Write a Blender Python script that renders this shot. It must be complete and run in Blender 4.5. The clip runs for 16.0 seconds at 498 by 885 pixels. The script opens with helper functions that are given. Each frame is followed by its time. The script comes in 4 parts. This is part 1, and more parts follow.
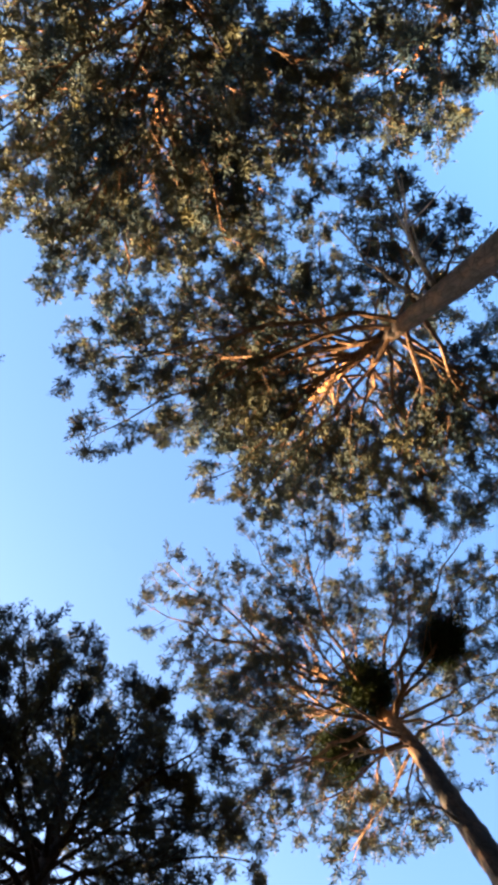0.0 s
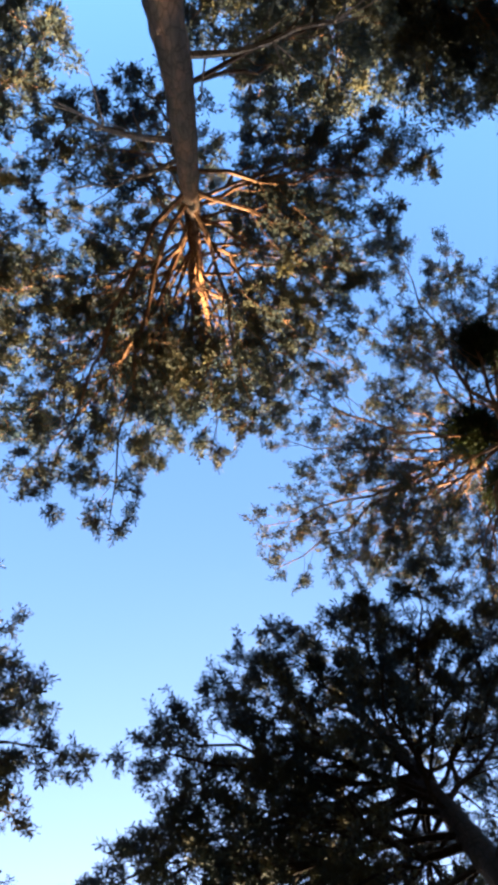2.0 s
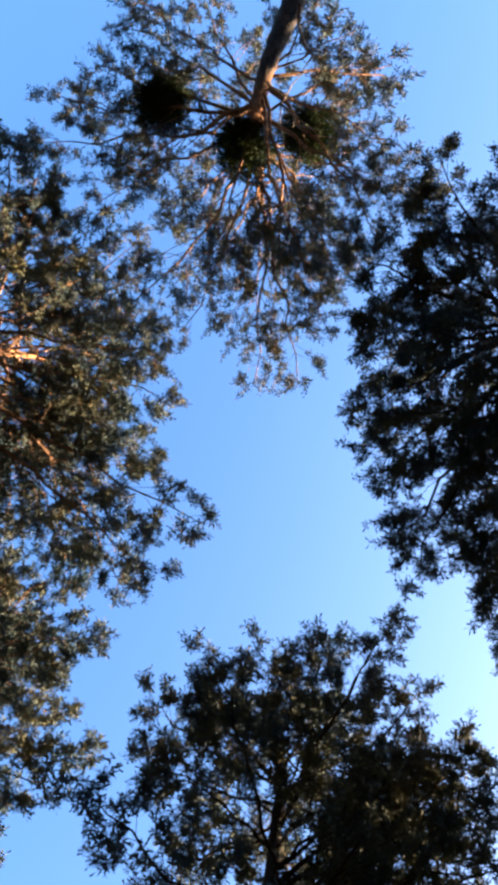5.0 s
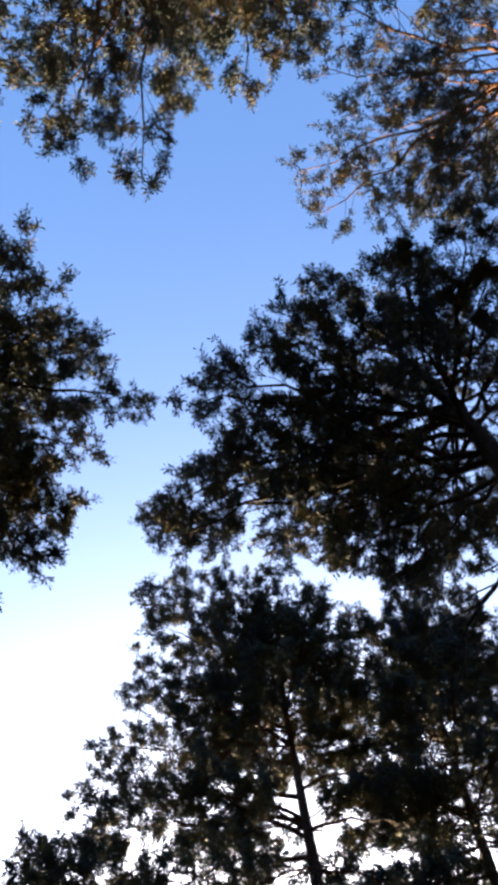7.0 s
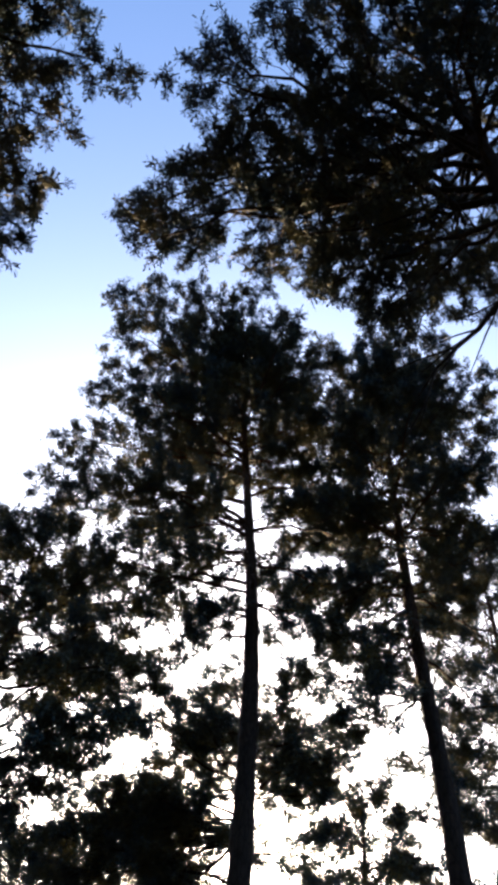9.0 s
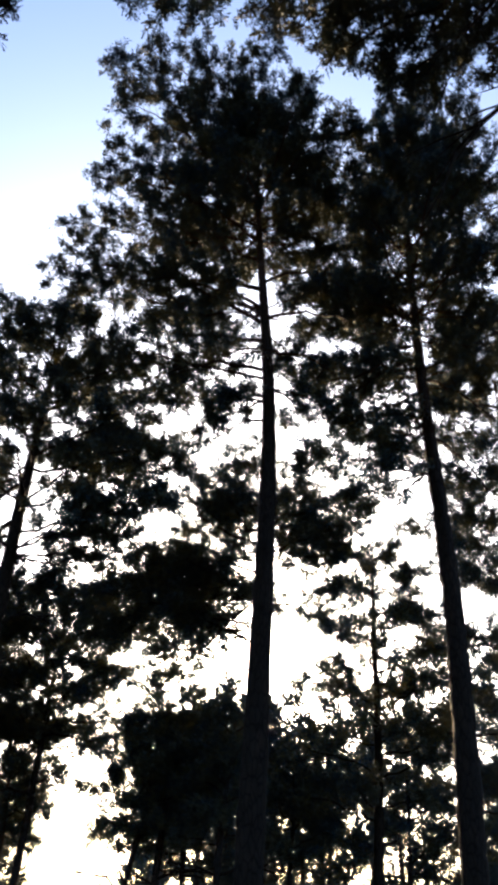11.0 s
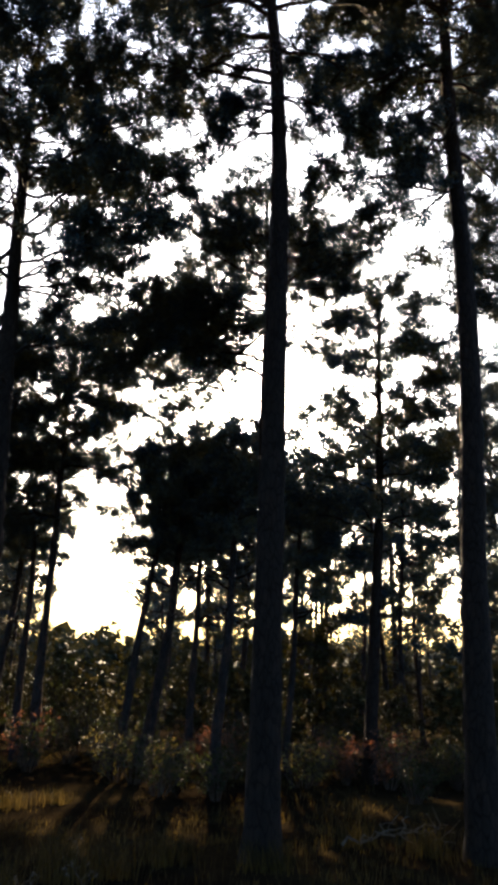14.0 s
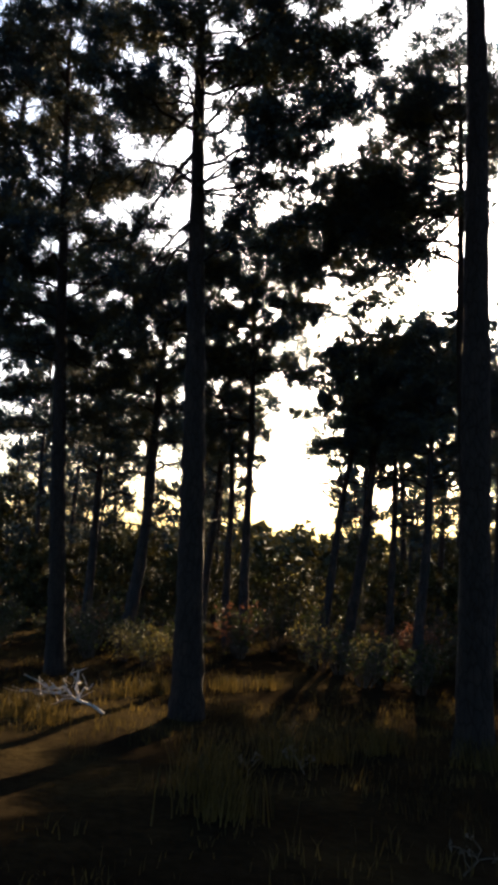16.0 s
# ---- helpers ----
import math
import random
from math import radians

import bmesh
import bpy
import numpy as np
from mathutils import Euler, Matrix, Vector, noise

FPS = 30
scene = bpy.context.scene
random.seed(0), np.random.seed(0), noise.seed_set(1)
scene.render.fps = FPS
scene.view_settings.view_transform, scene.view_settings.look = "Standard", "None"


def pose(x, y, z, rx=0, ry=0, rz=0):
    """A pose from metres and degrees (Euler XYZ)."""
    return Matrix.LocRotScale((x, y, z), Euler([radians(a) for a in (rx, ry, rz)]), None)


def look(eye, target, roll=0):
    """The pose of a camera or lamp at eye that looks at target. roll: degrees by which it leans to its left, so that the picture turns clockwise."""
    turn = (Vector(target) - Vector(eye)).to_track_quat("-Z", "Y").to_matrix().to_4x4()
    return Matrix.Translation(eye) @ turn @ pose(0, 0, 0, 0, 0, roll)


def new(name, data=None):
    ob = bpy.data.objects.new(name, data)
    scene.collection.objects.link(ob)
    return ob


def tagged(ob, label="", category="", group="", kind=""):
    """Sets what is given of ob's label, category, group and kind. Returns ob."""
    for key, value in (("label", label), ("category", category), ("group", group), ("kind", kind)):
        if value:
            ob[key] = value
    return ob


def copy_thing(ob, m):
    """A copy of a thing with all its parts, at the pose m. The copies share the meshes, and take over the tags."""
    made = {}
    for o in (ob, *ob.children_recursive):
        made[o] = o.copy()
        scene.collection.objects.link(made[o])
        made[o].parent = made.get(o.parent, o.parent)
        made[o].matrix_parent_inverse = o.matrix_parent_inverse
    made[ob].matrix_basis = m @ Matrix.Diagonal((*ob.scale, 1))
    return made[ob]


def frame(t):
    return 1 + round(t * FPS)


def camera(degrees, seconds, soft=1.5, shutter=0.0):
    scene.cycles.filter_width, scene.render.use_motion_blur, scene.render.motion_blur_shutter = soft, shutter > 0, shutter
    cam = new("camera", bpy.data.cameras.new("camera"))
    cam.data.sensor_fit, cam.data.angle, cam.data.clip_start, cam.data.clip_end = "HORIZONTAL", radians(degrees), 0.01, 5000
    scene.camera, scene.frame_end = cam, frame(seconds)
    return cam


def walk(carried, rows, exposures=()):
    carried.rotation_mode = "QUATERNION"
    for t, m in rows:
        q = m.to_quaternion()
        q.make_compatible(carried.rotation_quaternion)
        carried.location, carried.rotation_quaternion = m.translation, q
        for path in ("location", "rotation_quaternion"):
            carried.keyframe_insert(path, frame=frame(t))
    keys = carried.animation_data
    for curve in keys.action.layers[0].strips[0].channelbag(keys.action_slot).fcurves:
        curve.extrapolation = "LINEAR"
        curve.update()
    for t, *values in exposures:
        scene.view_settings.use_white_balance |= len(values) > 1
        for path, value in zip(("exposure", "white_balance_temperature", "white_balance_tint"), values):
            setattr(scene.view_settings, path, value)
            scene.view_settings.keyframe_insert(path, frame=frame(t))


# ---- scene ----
# The viewer stands in one spot of an open pine wood and tips the phone down from the zenith to the horizon.
cam = camera(37.0, 16.0, soft=4.4)
ROWS = [
    (0.0, -0.222, -0.263, 1.601, 188.09, 10.36, -52.17),
    (0.5, -0.147, -0.255, 1.630, 189.73, 7.65, -37.64),
    (1.0, -0.030, -0.232, 1.634, 188.14, 4.55, -22.70),
    (1.5, 0.069, -0.180, 1.620, 190.07, 4.36, -8.90),
    (2.0, 0.136, -0.115, 1.656, 189.74, 1.13, 3.06),
    (2.5, 0.175, -0.064, 1.677, 189.21, -0.33, 11.80),
    (3.0, 0.224, -0.059, 1.696, 187.53, -1.31, 22.33),
    (3.2, 0.236, -0.070, 1.691, 186.72, -1.96, 29.48),
    (3.55, 0.240, -0.091, 1.674, 185.27, -2.91, 43.05),
    (3.9, 0.241, -0.139, 1.635, 183.76, -3.53, 56.88),
    (4.25, 0.239, -0.199, 1.585, 182.14, -3.64, 68.29),
    (4.6, 0.234, -0.259, 1.534, 180.41, -3.20, 74.58),
    (4.95, 0.227, -0.306, 1.494, 178.42, -2.31, 73.05),
    (5.3, 0.220, -0.328, 1.474, 175.72, -1.35, 61.04),
    (5.5, 0.203, -0.338, 1.462, 173.77, -1.10, 50.69),
    (6.0, 0.104, -0.273, 1.481, 170.25, -1.52, 28.76),
    (6.5, 0.060, -0.251, 1.469, 167.69, -1.65, 16.53),
    (7.0, 0.052, -0.171, 1.542, 163.13, -1.46, 5.69),
    (7.5, 0.073, -0.079, 1.613, 157.67, -1.73, 0.62),
    (8.0, 0.099, -0.081, 1.609, 152.34, -2.43, -1.56),
    (8.5, 0.079, 0.022, 1.760, 147.29, -2.73, -1.81),
    (9.0, 0.080, 0.105, 1.852, 142.41, -3.47, -1.85),
    (9.2, 0.092, 0.129, 1.849, 140.26, -3.74, -1.84),
    (9.55, 0.099, 0.111, 1.850, 136.72, -4.01, -1.69),
    (9.9, 0.107, 0.050, 1.851, 133.55, -3.96, -1.35),
    (10.25, 0.114, -0.032, 1.853, 130.71, -3.74, -0.91),
    (10.6, 0.119, -0.112, 1.854, 128.11, -3.51, -0.43),
    (10.95, 0.120, -0.169, 1.856, 125.69, -3.43, 0.03),
    (11.3, 0.116, -0.179, 1.858, 123.38, -3.67, 0.44),
    (11.5, 0.099, -0.133, 1.862, 122.08, -3.93, 0.66),
    (12.0, 0.042, -0.006, 1.830, 118.38, -3.54, 1.45),
    (12.5, -0.016, 0.141, 1.790, 114.74, -3.18, 1.60),
    (13.0, -0.057, 0.182, 1.719, 111.56, -3.38, 0.90),
    (13.5, -0.120, 0.173, 1.660, 109.04, -3.13, 0.19),
    (14.0, -0.174, 0.239, 1.626, 106.25, -2.22, 0.12),
    (14.5, -0.230, 0.340, 1.604, 102.90, -1.13, 1.43),
    (15.0, -0.279, 0.423, 1.634, 100.16, -1.63, 4.75),
    (15.5, -0.321, 0.449, 1.648, 98.90, -2.68, 9.36),
    (16.0, -0.339, 0.459, 1.662, 98.02, -2.83, 14.56),
]
EXPOSURES = [(0.0, 3.85, 5950, 10), (3.0, 3.7, 5450, 10), (5.5, 3.45, 5250, 10), (6.0, 3.38, 5250, 10), (7.0, 3.28, 5650, 14), (8.0, 3.2, 5800, 13), (9.0, 3.05, 5700, 13), (11.5, 2.75, 5450, 11), (14.0, 2.75, 5350, 10), (16.0, 2.55, 5400, 10)]
walk(cam, [(t, pose(x, y, z, rx, ry, rz)) for t, x, y, z, rx, ry, rz in ROWS], EXPOSURES)

# ---- daylight ----
SUN_AZ, SUN_EL = radians(-1.7), radians(19.8)
world = bpy.data.worlds.new("sky")
scene.world = world
world.use_nodes = True
nt = world.node_tree
sky = nt.nodes.new("ShaderNodeTexSky")
sky.sky_type = "NISHITA"
sky.sun_disc = False
sky.sun_elevation, sky.sun_rotation = SUN_EL, SUN_AZ
sky.air_density, sky.dust_density, sky.ozone_density = 1.0, 4.8, 1.4
tone = nt.nodes.new("ShaderNodeHueSaturation")
tone.inputs["Saturation"].default_value = 1.2
nt.links.new(sky.outputs[0], tone.inputs["Color"])
nt.links.new(tone.outputs[0], nt.nodes["Background"].inputs[0])
nt.nodes["Background"].inputs[1].default_value = 0.055
sun = new("sun", bpy.data.lights.new("sun", "SUN"))
sun.data.energy, sun.data.angle, sun.data.color = 5.0, radians(0.5), (1.0, 0.68, 0.34)
sun.matrix_world = look((60 * math.cos(SUN_EL) * math.sin(SUN_AZ), 60 * math.cos(SUN_EL) * math.cos(SUN_AZ), 60 * math.sin(SUN_EL)), (0, 0, 0))


# ---- materials ----
def material(name):
    m = bpy.data.materials.new(name)
    m.use_nodes = True
    return m, m.node_tree.nodes, m.node_tree.links, m.node_tree.nodes["Principled BSDF"]


def ramp(nodes, links, source, stops):
    r = nodes.new("ShaderNodeValToRGB")
    e = r.color_ramp.elements
    while len(e) < len(stops):
        e.new(0.5)
    for k, (at, col) in zip(e, stops):
        k.position, k.color = at, (*col, 1)
    links.new(source, r.inputs[0])
    return r.outputs[0]


def noise_node(nodes, links, vector, scale, detail=4, rough=0.6):
    n = nodes.new("ShaderNodeTexNoise")
    n.inputs["Scale"].default_value, n.inputs["Detail"].default_value, n.inputs["Roughness"].default_value = scale, detail, rough
    links.new(vector, n.inputs["Vector"])
    return n.outputs[0]


def mixed(nodes, links, factor, a, b, mode="MIX"):
    m = nodes.new("ShaderNodeMix")
    m.data_type, m.blend_type = "RGBA", mode
    for sock, val in ((m.inputs[0], factor), (m.inputs[6], a), (m.inputs[7], b)):
        if isinstance(val, (int, float)):
            sock.default_value = val
        elif isinstance(val, tuple):
            sock.default_value = (*val, 1)
        else:
            links.new(val, sock)
    return m.outputs[2]


def bump(nodes, links, height, strength, distance, shader):
    b = nodes.new("ShaderNodeBump")
    b.inputs["Strength"].default_value, b.inputs["Distance"].default_value = strength, distance
    links.new(height, b.inputs["Height"])
    links.new(b.outputs[0], shader.inputs["Normal"])


def bark_material(name, low, high, change, spread):
    """Pine bark: grey plated bark below, thin orange flaking bark above."""
    m, nodes, links, sh = material(name)
    tc = nodes.new("ShaderNodeTexCoord")
    mp = nodes.new("ShaderNodeMapping")
    mp.inputs["Scale"].default_value = (1, 1, 0.35)
    links.new(tc.outputs["Object"], mp.inputs["Vector"])
    v = nodes.new("ShaderNodeTexVoronoi")
    v.feature, v.inputs["Scale"].default_value = "DISTANCE_TO_EDGE", 14
    links.new(mp.outputs[0], v.inputs["Vector"])
    n1 = noise_node(nodes, links, mp.outputs[0], 6, 6)
    n2 = noise_node(nodes, links, mp.outputs[0], 45, 4)
    xyz = nodes.new("ShaderNodeSeparateXYZ")
    links.new(tc.outputs["Object"], xyz.inputs[0])
    mr = nodes.new("ShaderNodeMapRange")
    mr.inputs["From Min"].default_value, mr.inputs["From Max"].default_value = change - spread, change + spread
    links.new(xyz.outputs[2], mr.inputs["Value"])
    add = nodes.new("ShaderNodeMath")
    add.operation = "MULTIPLY_ADD"
    add.inputs[1].default_value, add.inputs[2].default_value = 0.9, -0.45
    links.new(n1, add.inputs[0])
    s = nodes.new("ShaderNodeMath")
    s.use_clamp = True
    links.new(mr.outputs[0], s.inputs[0])
    links.new(add.outputs[0], s.inputs[1])
    crack = ramp(nodes, links, v.outputs[0], [(0.0, (0.3, 0.28, 0.27)), (0.09, (1, 1, 1))])
    lo = mixed(nodes, links, n1, tuple(0.55 * c for c in low), tuple(1.35 * c for c in low))
    hi = mixed(nodes, links, n2, tuple(0.6 * c for c in high), tuple(1.3 * c for c in high))
    col = mixed(nodes, links, s.outputs[0], lo, hi)
    col = mixed(nodes, links, 0.8, col, crack, "MULTIPLY")
    links.new(col, sh.inputs["Base Color"])
    sh.inputs["Roughness"].default_value, sh.inputs["Specular IOR Level"].default_value = 0.9, 0.1
    h = nodes.new("ShaderNodeMath")
    links.new(v.outputs[0], h.inputs[0])
    links.new(n2, h.inputs[1])
    bump(nodes, links, h.outputs[0], 0.7, 0.02, sh)
    return m


def leaf_material(name, dark, light, through_col, share=0.4, scale=1.3):
    """Thin leaves or needles: part of the light passes through them."""
    m, nodes, links, sh = material(name)
    tc = nodes.new("ShaderNodeTexCoord")
    geo = nodes.new("ShaderNodeNewGeometry")
    big = noise_node(nodes, links, tc.outputs["Object"], scale, 3)
    fac = nodes.new("ShaderNodeMath")
    fac.operation, fac.use_clamp = "MULTIPLY_ADD", True
    fac.inputs[1].default_value = 0.3
    links.new(geo.outputs["Random Per Island"], fac.inputs[0])
    sh2 = nodes.new("ShaderNodeMath")
    sh2.operation = "MULTIPLY_ADD"
    sh2.inputs[1].default_value, sh2.inputs[2].default_value = 2.4, -1.0
    links.new(big, sh2.inputs[0])
    links.new(sh2.outputs[0], fac.inputs[2])
    col = mixed(nodes, links, fac.outputs[0], dark, light)
    links.new(col, sh.inputs["Base Color"])
    sh.inputs["Roughness"].default_value, sh.inputs["Specular IOR Level"].default_value = 0.7, 0.06
    tr = nodes.new("ShaderNodeBsdfTranslucent")
    links.new(mixed(nodes, links, 1.0, col, through_col, "MULTIPLY"), tr.inputs[0])
    mx = nodes.new("ShaderNodeMixShader")
    mx.inputs[0].default_value = share
    links.new(sh.outputs[0], mx.inputs[1])
    links.new(tr.outputs[0], mx.inputs[2])
    links.new(mx.outputs[0], nodes["Material Output"].inputs[0])
    return m


BARK = bark_material("pine bark", (0.03, 0.025, 0.023), (0.28, 0.13, 0.055), 11.4, 0.9)
# copy of the pine bark with the backlit trunks' shade put into its colour
SHADED_BARK = bark_material("pine bark darkened for backlight", (0.022, 0.016, 0.012), (0.065, 0.037, 0.024), 13.0, 3.5)
LIMB_BARK = bark_material("orange limb bark", (0.05, 0.034, 0.024), (0.22, 0.12, 0.065), 10.5, 2.0)
GREY_WOOD = bark_material("grey dead branch wood", (0.12, 0.1, 0.085), (0.22, 0.17, 0.13), 9.0, 3.0)
DEAD_WOOD = bark_material("bleached dead wood", (0.42, 0.37, 0.31), (0.42, 0.37, 0.31), 5.0, 3.0)
STALK = bark_material("withered stalk", (0.1, 0.08, 0.055), (0.12, 0.1, 0.07), 5.0, 3.0)
TWIG_BARK = bark_material("dark twig bark", (0.07, 0.05, 0.035), (0.1, 0.07, 0.045), 9.0, 4.0)
# dark tone holds the navy of shaded crowns, light tone the sunlit gold
NEEDLES = leaf_material("pine needles", (0.024, 0.043, 0.057), (0.1, 0.085, 0.03), (1.4, 1.2, 0.6), 0.035)
YOUNG_NEEDLES = leaf_material("young pine needles", (0.02, 0.022, 0.011), (0.06, 0.052, 0.018), (1.4, 1.2, 0.6), 0.08)
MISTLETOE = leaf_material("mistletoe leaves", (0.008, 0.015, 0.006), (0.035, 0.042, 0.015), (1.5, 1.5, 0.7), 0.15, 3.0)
GRASS = leaf_material("dry grass", (0.014, 0.012, 0.005), (0.11, 0.078, 0.022), (1.3, 1.2, 0.8), 0.3, 0.7)
RED_LEAF = leaf_material("reddened shrub leaves", (0.09, 0.045, 0.028), (0.17, 0.08, 0.04), (1.4, 1.1, 0.8), 0.25, 2.0)
YELLOW_LEAF = leaf_material("yellowing shrub leaves", (0.08, 0.07, 0.025), (0.2, 0.16, 0.05), (1.4, 1.3, 0.7), 0.2, 2.0)
# green leaves coloured darker than their own tone, standing in for undergrowth shade
SHADED_LEAF = leaf_material("shrub leaves darkened for shade", (0.018, 0.023, 0.011), (0.036, 0.038, 0.015), (1.5, 1.5, 0.7), 0.2, 2.0)


def ground_material():
    m, nodes, links, sh = material("needle litter and soil darkened for shade")
    tc = nodes.new("ShaderNodeTexCoord")
    a = noise_node(nodes, links, tc.outputs["Object"], 0.35, 5)
    b = noise_node(nodes, links, tc.outputs["Object"], 9, 6, 0.7)
    # litter tones far below their own brightness: the canopy's deep shade is in them
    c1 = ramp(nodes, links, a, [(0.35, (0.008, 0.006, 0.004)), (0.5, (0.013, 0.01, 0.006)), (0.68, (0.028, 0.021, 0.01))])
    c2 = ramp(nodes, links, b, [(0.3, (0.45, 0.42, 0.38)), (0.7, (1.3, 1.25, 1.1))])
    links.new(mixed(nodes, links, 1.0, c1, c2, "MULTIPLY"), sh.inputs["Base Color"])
    sh.inputs["Roughness"].default_value, sh.inputs["Specular IOR Level"].default_value = 0.95, 0.0
    bump(nodes, links, b, 0.8, 0.05, sh)
    return m


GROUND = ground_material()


# ---- mesh helpers ----
def tri_mesh(name, v, f, mat, smooth=False):
    """One mesh from arrays of points and triangles."""
    v, f = np.asarray(v, dtype=np.float32), np.asarray(f, dtype=np.int32)
    me = bpy.data.meshes.new(name)
    me.vertices.add(len(v))
    me.vertices.foreach_set("co", v.ravel())
    me.loops.add(3 * len(f))
    me.loops.foreach_set("vertex_index", f.ravel())
    me.polygons.add(len(f))
    me.polygons.foreach_set("loop_start", np.arange(0, 3 * len(f), 3, dtype=np.int32))
    me.polygons.foreach_set("use_smooth", np.full(len(f), smooth))
    me.update(calc_edges=True)
    me.materials.append(mat)
    return me


def part(name, me, parent, label=""):
    ob = new(name, me)
    ob.parent = parent
    return tagged(ob, label)


class Soup:
    """Collects tubes and blades as triangles."""

    def __init__(self):
        self.v, self.f, self.n = [], [], 0

    def add(self, v, f):
        self.v.append(v)
        self.f.append(f + self.n)
        self.n += len(v)

    def tube(self, pts, radii, sides=5, cap=True):
        pts = np.asarray(pts, dtype=float)
        k = len(pts)
        tan = np.gradient(pts, axis=0)
        tan /= np.linalg.norm(tan, axis=1)[:, None] + 1e-9
        ref = np.array([1.0, 0, 0]) if abs(tan[:, 2]).mean() > 0.7 else np.array([0, 0, 1.0])
        u = np.cross(tan, ref)
        u /= np.linalg.norm(u, axis=1)[:, None] + 1e-9
        w = np.cross(tan, u)
        a = np.arange(sides) * 2 * math.pi / sides
        ring = pts[:, None] + np.asarray(radii)[:, None, None] * (np.cos(a)[None, :, None] * u[:, None] + np.sin(a)[None, :, None] * w[:, None])
        i = np.arange(k - 1)[:, None] * sides
        j = np.arange(sides)[None, :]
        j2 = (j + 1) % sides
        q = np.stack([i + j, i + j2, i + sides + j2, i + sides + j], -1).reshape(-1, 4)
        f = np.concatenate([q[:, :3], q[:, [0, 2, 3]]])
        v = ring.reshape(-1, 3)
        if cap:
            top = (k - 1) * sides
            f = np.concatenate([f, [[top, top + s, top + s + 1] for s in range(1, sides - 1)]])
        self.add(v, f)

    def mesh(self, name, mat, smooth=False):
        return tri_mesh(name, np.concatenate(self.v), np.concatenate(self.f), mat, smooth)


def unit(a):
    return a / (np.linalg.norm(a, axis=-1, keepdims=True) + 1e-9)


def tufts(rng, origin, axis, count, length, width, along, puff=0.06):
    """Needle brushes: `count` bundles stand out round the end of every shoot and lean forwards, each a thin sliver."""
    n = len(origin)
    m = n * count
    o = np.repeat(origin, count, axis=0)
    ax = np.repeat(axis, count, axis=0)
    size = np.repeat(rng.uniform(0.75, 1.2, (n, 1)), count, axis=0)
    out = unit(rng.normal(size=(m, 3)))
    start = o + (ax * rng.uniform(-1.0, 0.5, (m, 1)) * along + out * rng.uniform(0.1, 1.0, (m, 1)) * puff) * size
    way = unit(ax * 0.4 + out + rng.normal(size=(m, 3)) * 0.35)
    side = unit(np.cross(way, rng.normal(size=(m, 3))))
    end = start + way * size * length * rng.uniform(0.75, 1.1, (m, 1))
    wd = side * size * width * rng.uniform(0.35, 0.6, (m, 1))
    # every other bundle spreads towards its tips
    spread = (np.arange(m) % 2 == 0)[:, None]
    thick, thin = np.where(spread, end, start), np.where(spread, start, end)
    v = np.stack([thick - wd, thick + wd, thin], 1).reshape(-1, 3)
    return v, np.arange(len(v)).reshape(-1, 3)


UP = np.array([0, 0, 1.0])


def curve(p0, p1, bend, rng, n, wobble):
    """A bent, slightly crooked line from p0 to p1."""
    s = np.linspace(0, 1, n)[:, None]
    mid = (p0 + p1) / 2 + bend
    pts = (1 - s) ** 2 * p0 + 2 * s * (1 - s) * mid + s ** 2 * p1
    jit = rng.normal(size=(n, 3)) * wobble
    jit[0] = jit[-1] = 0
    return pts + jit


